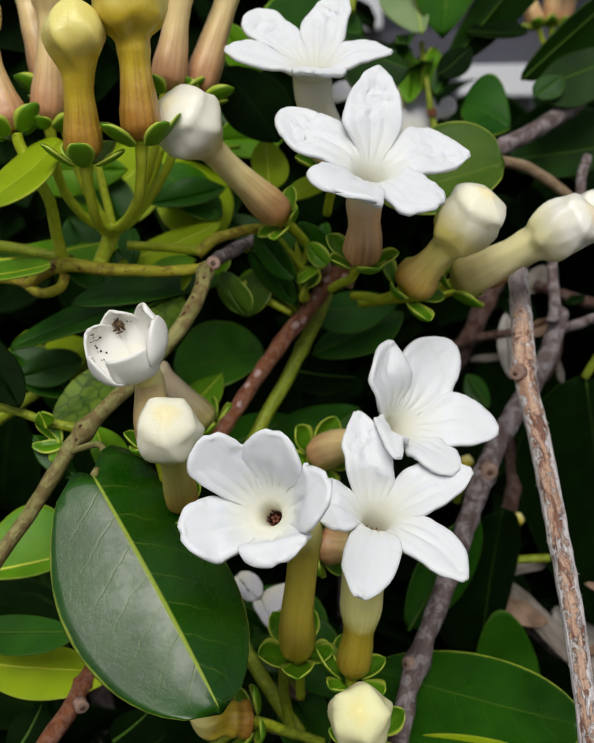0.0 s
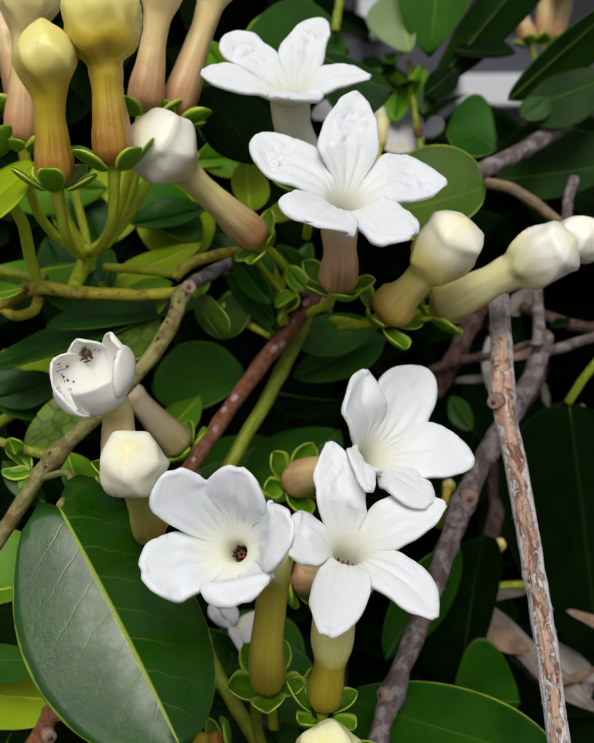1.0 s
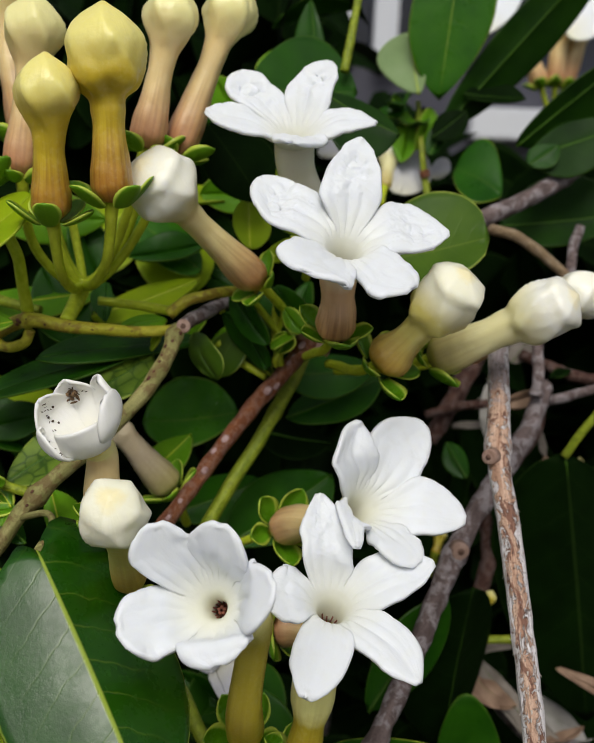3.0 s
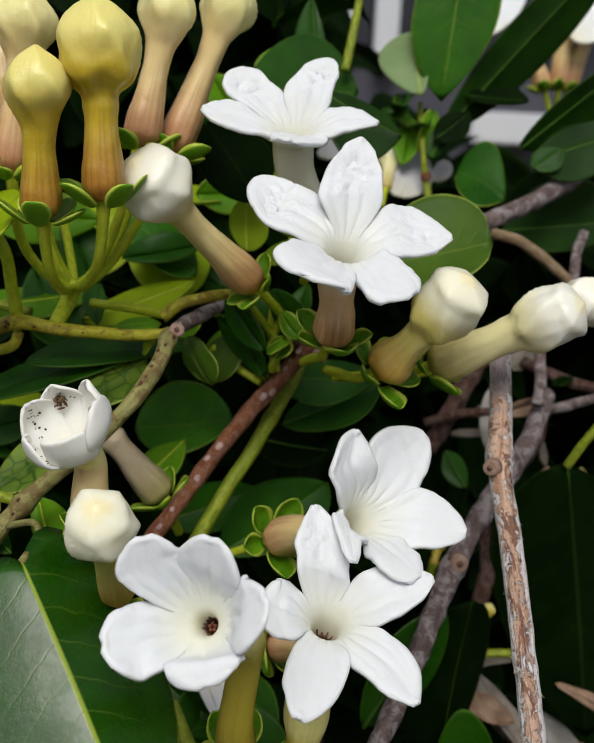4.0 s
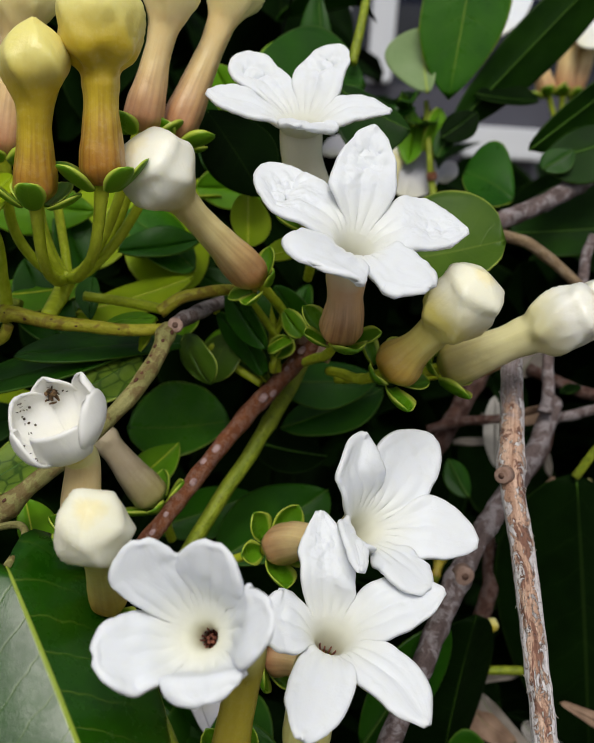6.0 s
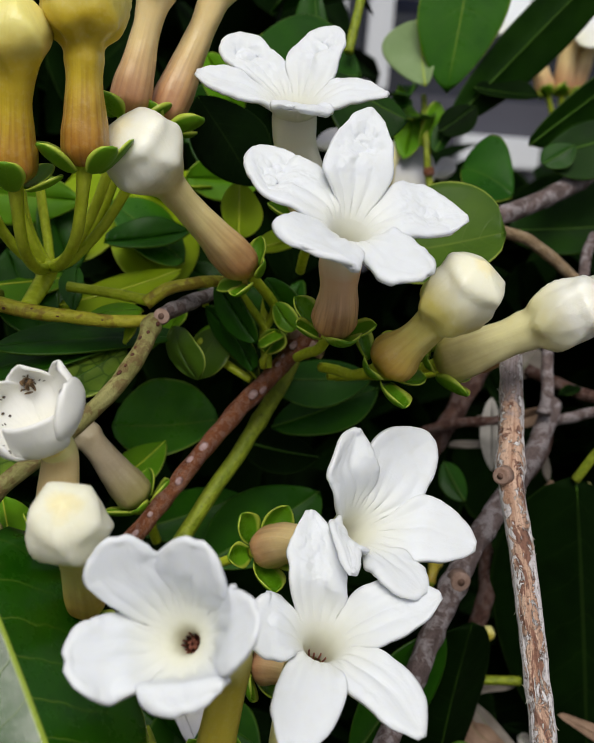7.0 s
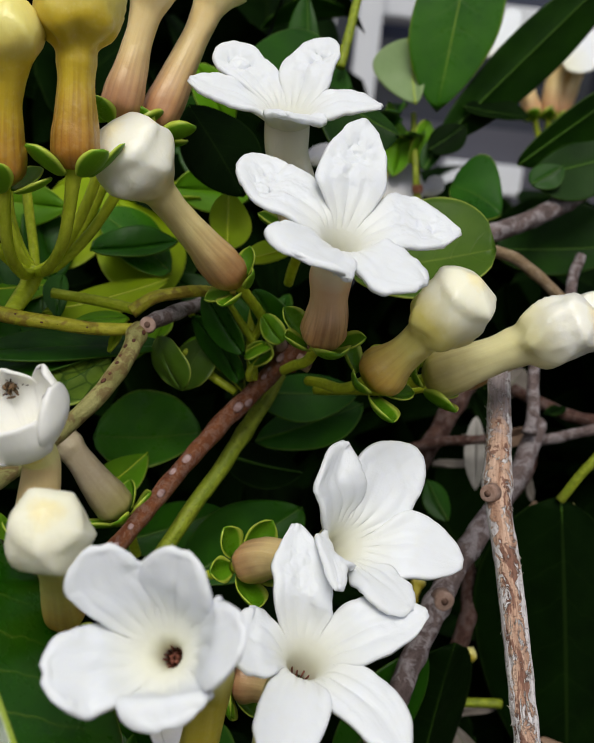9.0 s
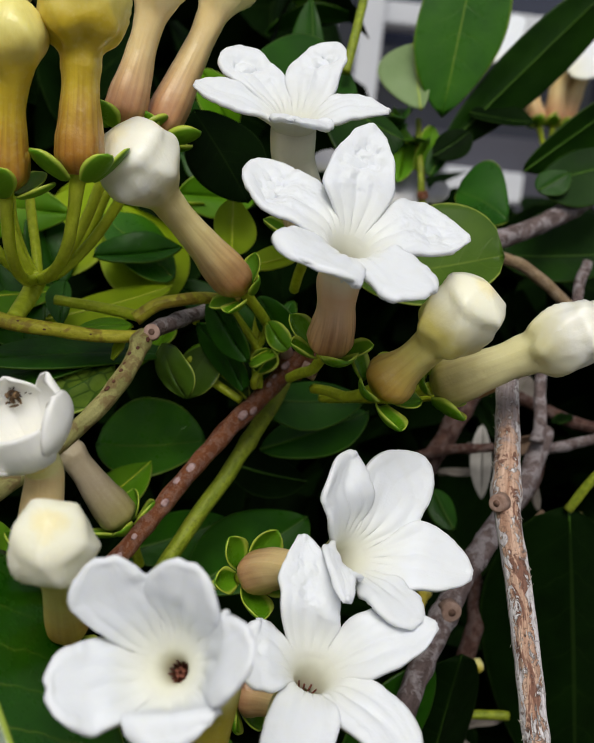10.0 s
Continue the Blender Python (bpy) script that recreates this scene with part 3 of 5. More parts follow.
    rods.append(tube(curve_through([pit - axis * 0.003, pit - axis * 0.0006], 3), throat * 0.0005, 14))
    part("stamen_column", joined(rods), STAMEN, ob, "dark reddish stamens deep in the throat")
    sepals(ob, base, rise, foot * 0.001, 8.8, turn, 5, spread)
    if root is not None:
        pedicel(ob, base, rise, at(root))
    return ob


def cup_flower(mouth, base, axis, petals, label, size=8.0, high=10.0, foot=3.6, neck=3.2, root=None, group="open flowers of the vine"):
    """A half closed flower: five incurved petals that stand as a bowl on the tube."""
    mouth, base = at(mouth), at(base)
    axis = unit(axis)
    ob = thing("flower", base, label, "flower", group)
    mm = 0.001
    bottom = mouth - axis * high * mm
    rise = unit(bottom - base)
    L = np.linalg.norm(bottom - base)
    line = curve_through([base, base + rise * L * 0.4, bottom - axis * 0.003, bottom + axis * 0.0002], 9)
    s = np.linspace(0, 1, len(line))
    part("corolla_tube", tube(line, spline([0, 0.08, 0.25, 0.6, 1.0], [foot * 0.6, foot * 0.95, foot, neck, neck * 0.95], s) * mm, 20, 0.03, 2, True), ROSE, ob)
    x, y = around_axis(axis)
    y = unit(np.array((0, 1.0, 0)) - axis * axis[1])
    x = np.cross(y, axis)
    grids = []
    for i, (turn, span, top, belly, curl, *straight) in enumerate(petals):
        nu, nv = 26, 19
        P = np.zeros((nu, nv, 3))
        for a, q in enumerate(np.linspace(0, 1, nu)):
            r = spline([0, 0.12, 0.35, 0.62, 0.85, 1.0], [neck * 0.7, neck * 1.05, size * 0.74, size * belly, size * (belly - curl * 0.35), size * (belly - curl)], q)
            h = -high + (high + top) * q ** 1.1
            e = max(0.0, (q - 0.5) / 0.5)
            w = span * (1.0 if q < 0.5 else max(0.03, 1 - e ** 2.4) ** 0.6)
            if straight:  # a folded flap with a level upper edge
                w = span * (1 - 0.12 * e)
            for c, v in enumerate(np.linspace(-1, 1, nv)):
                ang = math.radians(turn) + v * w
                rr = r + 0.35 * v * q + 0.35 * noise.noise(Vector((q * 2.5 + i * 3, v * 1.4, i))) * q - 0.5 * abs(v) ** 3 * q
                P[a, c] = mouth + axis * (h - 0.8 * v * v * q) * mm + (x * math.cos(ang) + y * math.sin(ang)) * rr * mm
        grids.append(P)
        part("petal", sheet(P, 0.0006, np.linspace(0.15, 1, nu)), PETAL_OLD, ob)
    for i, (which, row, col) in enumerate([(2, 18, 10)] * 12 + [(3, 19, 10)] * 12 + [(3, 11, 12)] * 6 + [(4, 16, 9)] * 14 + [(4, 9, 10)] * 6):
        P = grids[which]
        a, c = np.clip(int(RNG.normal(row, 2.2)), 4, 23), np.clip(int(RNG.normal(col, 2.2)), 1, 17)
        v = P[a, c] + (mouth - axis * 0.004 - P[a, c]) * 0.07 + RNG.normal(size=3) * 0.00012
        d = RNG.normal(size=3) * 0.00016
        part("speck", tube(np.array([v - d, v, v + d * 0.8]), np.array([0.10, 0.17, 0.12]) * mm * RNG.choice((0.4, 0.6, 0.8, 1.4)), 6, 0.4, i), DIRT, ob)
    lump = grids[2][17, 9] + (mouth - axis * 0.003 - grids[2][17, 9]) * 0.10
    crumbs = [tube(np.array([q - d, q, q + d]), np.array([0.2, 0.4, 0.25]) * mm * RNG.uniform(0.35, 0.9), 7, 0.5, i) for i, (q, d) in enumerate((lump + RNG.normal(size=3) * 0.0007, RNG.normal(size=3) * 0.0004) for _ in range(26))]
    part("frass_clump", joined(crumbs), FRASS, ob, "brown crumbly frass clump")
    sepals(ob, base, rise, foot * mm, 7.0, 0.2, 5, 1.1)
    if root is not None:
        pedicel(ob, base, rise, at(root))
    return ob


def bud(base, tip, label, head=6.4, neck=2.7, foot=4.0, material=None, root=None, turn=0.2, bend=0.0, calyx=True, size=7.5, spread=1.1, blunt=0.5, long=2.65, kind_group="closed buds of the vine", stalk=None, shoulder=False, facet=1.0):
    """A closed bud: swollen foot, slim neck, five-ridged head with a twisted point."""
    base, tip = at(base), at(tip)
    axis = unit(tip - base)
    L = np.linalg.norm(tip - base)
    x, y = around_axis(axis)
    ob = thing("flower_bud", base, label, "bud", kind_group)
    n = 64
    s = np.linspace(0, 1, n)
    s = np.concatenate([s[s < 0.9], np.linspace(0.9, 1.0, 9)])
    line = np.array([base + axis * L * q + x * bend * 0.001 * math.sin(math.pi * q) for q in s])
    hs = max(0.2, 1 - long * head * 0.001 / L)
    f = 1 - hs
    stops = [0, 0.05, 0.14, hs * 0.5, hs * 0.97, hs + 0.165 * f, hs + 0.23 * f, hs + 0.46 * f, hs + 0.7 * f, hs + 0.89 * f, 1.0]
    radii = [foot * 0.5, foot * 0.9, foot, foot * 0.45 + neck * 0.55, neck, neck * 0.8 + head * 0.22, neck * 0.12 + head * 0.76, head, head * 0.95, head * blunt, head * 0.06]
    if not shoulder:
        stops[5:8] = [hs + 0.12 * f, hs + 0.28 * f, hs + 0.5 * f]
        radii[5:9] = [neck * 1.12, neck * 0.3 + head * 0.58, head, head * 0.93]
    r = spline(stops, radii, s) * 0.001

    def ridges(q, a):
        qq = float(np.interp(q, np.linspace(0, 1, len(s)), s))
        k = float(smooth(qq, hs, hs + 0.4 * f))
        g = (a + turn + 1.5 * (qq - hs) / f) / (0.4 * math.pi) % 1.0
        five = math.cos(math.pi / 5) / math.cos((g - 0.5) * 0.4 * math.pi)
        lap = g - 0.5 if g < 0.88 else 0.38 - (g - 0.88) / 0.12 * 0.88
        shift = (0.03 if shoulder else 0.0) * f * math.cos(5 * (a + turn)) * math.exp(-((qq - hs - 0.2 * f) / (0.16 * f)) ** 2)
        step = float(spline(stops, radii, qq - shift) / spline(stops, radii, qq))
        return step + 0.022 * math.cos(5 * a) * (1 - k) + facet * k * (0.85 * (five - 0.9) + 0.17 * lap)

    part("corolla", tube(line, r, 60, 0.05, turn * 9, True, ridges), material or WHITE_BUD, ob)
    if calyx:
        sepals(ob, base, axis, foot * 0.001, size, turn + (0.63 if spread < 0.95 else 0.0), 5, spread)
    if root is not None:
        pedicel(ob, base, axis, at(root), 1.12, stalk, root == UMBEL)
    return ob


UMBEL = (-50.3, 32.7, 13.9)  # where the stalks of the bud cluster meet
LEAF_SPAN = np.array((-1, -0.975, -0.88, -0.66, -0.42, -0.18, -0.03, 0, 0.03, 0.18, 0.42, 0.66, 0.88, 0.975, 1))


def leaf(base, tip, left, right, label, material=None, arch=0.0, widest=0.45, stalk=None, rib=0.45, wave=0.5, point=0.85, thick=0.5, lobe=(0.0, 0.0), group=""):
    """A leathery leaf from base to tip, its halves reaching out to left and right at the widest place."""
    b, t, l, r = at(base), at(tip), at(left), at(right)
    ob = thing("leaf", b, label, "leaf", group)
    m = b + (t - b) * widest
    sl, sr = l - m, r - m
    n = unit(np.cross(t - b, r - l))
    nu, nv = 22, 15
    P = np.zeros((nu, nv, 3))
    seed = float(np.sum(np.abs(b)) * 37 % 9)
    for i, s in enumerate(np.linspace(0, 1, nu)):
        c = b + (t - b) * s + n * arch * 0.001 * math.sin(math.pi * s)
        if s < widest:
            w = math.sin(0.5 * math.pi * s / widest) ** 0.62
        else:
            e = (s - widest) / (1 - widest)
            w = max(0.0, 1 - e ** 2.0) ** point
        w = max(w, 0.012)
        for j, v in enumerate(LEAF_SPAN):
            d = sl * -v if v < 0 else sr * v
            curl = wave * 0.001 * noise.noise(Vector((s * 2.6 + seed, v * 1.3, seed * 0.7))) * abs(v)
            ear = lobe[0] if v < 0 else lobe[1]
            ww = w + 4.2 * ear * (1 - w) * (1 - s)
            P[i, j] = c + d * ww - (t - b) * ear * 0.8 * math.sin(0.8 * math.pi * min(1.0, abs(v))) * (1 - s) ** 4 + n * (curl - 0.00035 * math.exp(-(v / 0.08) ** 2))
    part("blade", sheet(P, thick * 0.001, None, 0.5 + LEAF_SPAN / 2), material or LEAF, ob)
    if rib:
        mid = P[:, nv // 2]
        rr = np.linspace(rib, rib * 0.35, nu) * 0.001
        part("midrib", tube(mid - n * 0.0002, rr, 8), RIB_DARK if material in (LEAF_BACK, LEAF_DEEP_SHADE, LEAF_DIM, LEAF_SHADED) and rib < 0.5 or (rib < 0.5 and material is LEAF_MOTTLED) or rib < 0.15 else STEM, ob, "narrow midrib")
    if stalk is not None:
        k = at(stalk)
        part("petiole", tube(curve_through([k, k * 0.5 + b * 0.5 - n * 0.001, b], 6), 0.001 * max(0.8, rib * 1.8), 10, 0.05), STEM, ob)
    return ob


def stem(name, points, radius, label, material, category="stem", rough=0.12, nodes=(), around=16, per=10, group=""):
    """A woody or green shoot through places, with swollen joints."""
    line = curve_through([at(p) for p in points], per)
    s = np.linspace(0, 1, len(line))
    r = np.interp(s, np.linspace(0, 1, len(np.atleast_1d(radius))), np.atleast_1d(radius)) * 0.001
    for c, grow in nodes:
        r = r * (1 + grow * np.exp(-((s - c) / 0.022) ** 2))
    jog = np.array([[noise.noise(Vector(p * 130) + Vector((k * 7.0, 0, 0))) for k in range(3)] for p in line]) * 0.00035 * min(1.0, rough * 8)
    ob = thing(name, line[0], label, category, group)
    part("shoot", tube(line + jog, r, around, rough, 5), material, ob)
    return ob, line, r


def stub(parent, place, way, radius, length, label="round scar of a fallen side shoot"):
    p, w = np.array(place), unit(way)
    s = [p, p + w * length * 0.0006, p + w * length * 0.00095, p + w * length * 0.001, p + w * length * 0.00103]
    ring = part("scar", tube(np.array(s), np.array([radius * 1.15, radius, radius * 1.1, radius * 1.04, radius * 0.84]) * 0.001, 14, 0.12), SCAR, parent, label)
    # no real hollow: its darkness is put into the pith disc's colour
    part("pith", tube(np.array([s[4] - w * 0.0001, s[4] + w * 0.00012]), radius * 0.00042, 10), PITH, ring, "dark pith disc in place of a hollow")


# ---- things ----


def spots(parent, line, rad, count, size, material, name, label, low=0.0, high=1.0, seed=1, proud=0.28):
    """Small raised oval marks on a shoot's skin."""
    rng = np.random.RandomState(seed)
    tangent, sa, sb = frames_along(line)
    for i in range(count):
        k = int((low + (high - low) * (i + rng.uniform(0.2, 0.8)) / count) * (len(line) - 1))
        facing = np.array((rng.uniform(-0.7, 0.7), -1.0, rng.uniform(-0.1, 0.9)))
        out = unit(facing - tangent[k] * np.dot(facing, tangent[k]))
        flat = np.cross(tangent[k], out)
        s = size * 0.001 * rng.uniform(0.6, 1.3)
        P = np.zeros((7, 7, 3))
        for a, u in enumerate(np.linspace(-1, 1, 7)):
            for c, v in enumerate(np.linspace(-1, 1, 7)):
                x, y = u * math.sqrt(1 - v * v / 2), v * math.sqrt(1 - u * u / 2)
                side = y * s * 0.75
                sink = rad[k] - math.sqrt(max(0.0, rad[k] ** 2 - side ** 2))
                P[a, c] = line[k] + out * (rad[k] * 1.0 - sink + s * proud * (1 - x * x - y * y) - s * 0.04) + tangent[k] * x * s + flat * side
        part(name, sheet(P, 0.0001), material, parent, label)


SCAR = plain_material("rusty leaf scar", (0.24, 0.14, 0.10), (0.42, 0.29, 0.24), 600)
LENTICEL = plain_material("pale lilac bark wart", (0.24, 0.13, 0.12), (0.44, 0.31, 0.31), 900)
PITH = plain_material("brown pith", (0.09, 0.045, 0.03), (0.18, 0.10, 0.07), 900)
RUST = plain_material("rust brown bark spot", (0.05, 0.014, 0.006), (0.12, 0.036, 0.014), 900)


# ground, far wall with a window, sky above
g = bpy.data.meshes.new("ground")
g.from_pydata([(-300, -300, 0), (300, -300, 0), (300, 300, 0), (-300, 300, 0)], [], [(0, 1, 2, 3)])
# out of view; the pale colour is chosen to bounce fill light up
g.materials.append(BOUNCE_GROUND)
tagged(new("ground", g), "unseen ground, pale to bounce light upward", "ground", "", "structure")


def box(parent, name, x0, x1, y0, y1, z0, z1, material, label=""):
    bm = bmesh.new()
    bmesh.ops.create_cube(bm, size=1.0)
    for v in bm.verts:
        v.co = Vector(((x0 + x1) / 2 + v.co.x * (x1 - x0), (y0 + y1) / 2 + v.co.y * (y1 - y0), (z0 + z1) / 2 + v.co.z * (z1 - z0)))
    bmesh.ops.bevel(bm, geom=bm.edges[:], offset=0.004, segments=2, affect="EDGES")
    me = bpy.data.meshes.new(name)
    bm.to_mesh(me)
    bm.free()
    me.materials.append(material)
    ob = new(name, me)
    if parent:
        ob.parent = parent
    return tagged(ob, label)


house = thing("house_wall", (0, 0, 0), "slate grey house wall with a white framed window", "wall", "", "structure")
box(house, "wall_left", -1.8, 0.02, 2.1, 2.3, 0, 2.6, WALL)
box(house, "wall_right", 0.75, 2.4, 2.1, 2.3, 0, 2.6, WALL)
box(house, "wall_below", 0.02, 0.75, 2.1, 2.3, 0, 1.36, WALL)
box(house, "wall_above", 0.02, 0.75, 2.1, 2.3, 2.2, 2.6, WALL)
window = box(house, "window", 0.02, 0.75, 2.24, 2.26, 1.36, 2.2, PANE, "dark reflecting window pane")
box(window, "window_frame", 0.02, 0.075, 2.07, 2.2, 1.36, 2.2, FRAME)
box(window, "window_frame", 0.12, 0.168, 2.05, 2.2, 1.36, 2.2, FRAME)
box(window, "window_frame", 0.70, 0.75, 2.07, 2.2, 1.36, 2.2, FRAME)
box(house, "ledge", 0.325, 0.485, 2.02, 2.1, 1.225, 1.287, FRAME, "white painted ledge on the wall")
box(window, "glazing_bar", 0.168, 0.70, 2.08, 2.18, 1.555, 1.60, FRAME)

# unseen walls, added to cut the low sky light on the vine
for name, size in (("added_wall_behind", (-1.8, 2.4, -1.5, -1.3, 0, 1.5)), ("added_wall_west", (-2.0, -1.8, -1.5, 2.3, 0, 1.5)), ("added_wall_east", (2.4, 2.6, -1.5, 2.3, 0, 1.5))):
    added_wall = box(None, name, *size, ADDED_WALL)
    tagged(added_wall, "unseen wall added to shape the light", "wall", "", "structure")

# ---- branches and stems ----
old, line, rad = stem("branch", [(49.8, 50.4, 5.9), (48.8, 39.6, -1.8), (47.9, 29.4, -11.3), (47.3, 20.7, -19.4), (48.0, 9.6, -28.3), (49.3, -5.1, -42.4), (50.9, -18.1, -57.6), (52.1, -29.4, -74.4), (53.1, -37.6, -87.8), (54.7, -44.6, -100.4)], [2.1, 2.5, 2.7, 2.5, 2.4, 2.3, 2.2, 2.3, 2.3], "straight woody branch with peeling brown and white bark", BARK_PEEL, "branch", 0.09, ((0.31, 0.25),), 28, 14)
stub(old, at((45.6, 18.4, -18.0)), np.array((-0.62, -0.78, 0.1)), 1.6, 2.2)
slivers = []
for i in range(170):
    k = int(RNG.randint(20, len(line) - 3))
    _, sa, sb = frames_along(line)
    ang = RNG.uniform(0, 6.28)
    out = sa[k] * math.cos(ang) + sb[k] * math.sin(ang)
    along = unit(line[k + 1] - line[k]) * RNG.choice((-1, 1))
    flat = np.cross(along, out)
    size = RNG.uniform(0.0004, 0.0012)
    Q = np.zeros((5, 3, 3))
    for a in range(5):
        q = a / 4
        for b in range(3):
            Q[a, b] = line[k] + out * (rad[k] * 0.99 + size * 0.45 * q * q) + along * size * q + flat * (b - 1) * size * 0.22 * (1 - 0.6 * q)
    slivers.append(sheet(Q, 0.00012))
part("loose_bark", joined(slivers), FLAKE, old, "tiny whitish curls of loose bark")["kind"] = "stuff"
grey, _, _ = stem("branch", [(73.2, 91.9, -21.7), (64.2, 74.5, -33.2), (51.6, 56.1, -44.2), (43.5, 44.6, -53.5), (37.2, 33.6, -64.9), (29.0, 19.1, -77.4), (22.0, 6.2, -87.9), (17.2, -6.2, -97.2), (13.3, -17.2, -108.8)], [2.6, 2.9, 2.8, 2.7, 2.5, 2.4, 2.4], "weathered grey branch with knots and fine cracks", BARK_GREY, "branch", 0.2, ((0.39, 0.25), (0.74, 0.35)), 20, 12)
stub(grey, at((43.4, 42.8, -52.7)), np.array((0.15, -0.95, 0.1)), 2.1, 2.8)
stub(grey, at((21.5, 5.4, -87.1)), np.array((-0.8, -0.5, 0.2)), 1.5, 2.8)
stem("branch", [(117.3, 152.2, 57.9), (88.2, 128.0, 43.6), (69.3, 111.8, 33.8), (53.0, 96.9, 27.8), (41.8, 86.8, 23.2), (29.4, 77.6, 15.2)], [2.9, 2.7, 2.5, 2.3], "grey brown branch slanting behind the flowers", BARK_GREY, "branch", 0.2, ((0.3, 0.15),))
stem("twig", [(52.2, 95.9, 24.7), (62.3, 96.3, 21.3), (73.6, 94.4, 13.8), (81.7, 90.8, 4.6)], [1.7, 1.6, 1.5], "bent tan twig behind a bud", BARK_TAN, "twig", 0.12)
red, red_line, red_rad = stem("branch", [(6.5, 45.8, 2.3), (1.9, 47.3, -2.4), (-5.2, 46.6, -10.8), (-12.6, 41.6, -19.5), (-19.6, 33.6, -27.8), (-26.0, 25.6, -36.2), (-32.3, 19.8, -44.4), (-38.4, 14.9, -52.9)], [2.2, 2.2, 2.1, 2.0, 1.9, 1.8], "reddish brown twig with pale warty spots", BARK_BROWN, "branch", 0.2, ((0.13, 0.5), (0.1, 0.2)))
stub(red, at((4.9, 44.7, -1.1)), np.array((0.9, -0.3, -0.2)), 1.6, 3.0)
stub(red, at((1.1, 47.2, 0.7)), np.array((-0.3, -0.3, 0.9)), 1.5, 2.6)
stem("stem", [(1.0, 61.2, -8.3), (-2.6, 55.7, -15.6), (-9.2, 46.8, -26.9), (-15.9, 38.2, -37.1), (-22.5, 31.3, -48.8), (-27.9, 26.1, -58.3)], [1.9, 1.9, 1.8, 1.8], "yellow green smooth stem", ROSY_STEM, "stem", 0.08, ((0.3, 0.12),))
knot, knot_line, knot_rad = stem("branch", [(-27.0, 28.0, 6.0), (-28.6, 21.1, 0.7), (-31.7, 14.0, -4.9), (-37.1, 8.8, -11.1), (-43.9, 3.5, -17.4), (-51.5, -1.9, -24.2), (-56.4, -5.0, -30.3), (-62.9, -10.3, -40.0), (-69.4, -15.3, -49.1), (-76.6, -20.8, -59.3)], [1.7, 1.8, 1.7, 1.75, 1.8, 1.7, 1.6, 1.6], "old olive brown stem with rusty spots", BARK_OLD, "branch", 0.14, ((0.56, 0.45), (0.03, 0.3)))
stub(knot, at((-25.8, 28.1, 6.4)), np.array((0.1, -1.0, 0.25)), 1.5, 2.4)
stem("twig", [(-26.1, 30.2, 6.5), (-23.4, 37.8, 7.1), (-20.0, 46.6, 8.0), (-15.2, 57.4, 8.7)], [1.6, 1.7, 1.5], "short purplish grey twig", BARK_GREY, "twig", 0.2)
umbel, umbel_line, umbel_rad = stem("stem", [(-70.6, 28.4, 1.9), (-64.5, 24.6, 5.8), (-59.5, 23.1, 7.3), (-51.8, 23.1, 6.5), (-42.3, 25.2, 5.4), (-34.8, 27.4, 4.9), (-27.2, 29.9, 5.4)], [1.3, 1.7, 1.75, 1.5, 1.4, 1.3, 1.2], "olive green stem with brown scars", STEM_OLIVE, "stem", 0.1, ((0.3, 0.25),))
spots(red, red_line, red_rad, 16, 1.05, LENTICEL, "wart", "pale lilac wart", 0.1, 0.97, 4, 0.10)
spots(knot, knot_line, knot_rad, 7, 0.5, RUST, "rust_spot", "dark rust brown spot", 0.03, 0.22, 5, 0.12)
spots(knot, knot_line, knot_rad, 9, 0.36, RUST, "rust_spot", "dark rust brown spot", 0.3, 0.62, 6, 0.14)
spots(umbel, umbel_line, umbel_rad, 8, 0.6, RUST, "rust_spot", "dark rust brown spot", 0.17, 0.3, 7, 0.12)
spots(umbel, umbel_line, umbel_rad, 6, 0.4, RUST, "rust_spot", "dark rust brown spot", 0.3, 0.8, 11, 0.12)
stem("stem", [(-30.1, 33.7, 7.9), (-26.4, 34.7, 10.8), (-20.7, 36.4, 12.5), (-15.5, 40.8, 12.6), (-10.9, 48.1, 11.9)], [1.4, 1.3, 1.2], "tan olive stem bent upwards", STEM_OLIVE, "stem", 0.1)
stem("stem", [(-48.3, 39.7, 9.1), (-39.9, 38.8, 8.7), (-29.6, 35.9, 8.1)], [1.1, 1.1, 1.2], "thin smooth green stem", STEM, "stem", 0.08)
stem("stem", [(-84.1, 34.4, 2.6), (-73.5, 30.5, 2.4), (-67.1, 25.9, 0.3), (-61.7, 23.5, 1.9), (-60.0, 23.4, 5.0)], [1.2, 1.2, 1.2], "curled olive tendril stem", STEM_OLIVE, "stem", 0.08)
stem("stem", [(-60.8, 24.5, 8.7), (-60.9, 22.3, 15.1), (-61.1, 20.2, 21.9), (-63.3, 18.9, 28.3), (-65.8, 18.6, 34.5), (-66.4, 18.5, 37.5)], [1.4, 1.3, 1.2], "green flower stalk rising from the joint", STEM, "stem", 0.08)
stem("stem", [(-92.9, 53.5, 7.8), (-81.2, 48.6, 7.6), (-71.4, 44.4, 6.6), (-63.6, 42.3, 5.6)], [1.5, 1.4, 1.2], "rosy young stem in shade", ROSY_STEM, "stem", 0.06)
stem("stem", [(-99.9, 54.0, -48.0), (-85.1, 53.6, -37.4), (-74.9, 52.8, -30.9), (-63.6, 51.7, -25.3)], [1.6, 1.5, 1.4], "rosy stem deep in the vine", ROSY_STEM, "stem", 0.06)
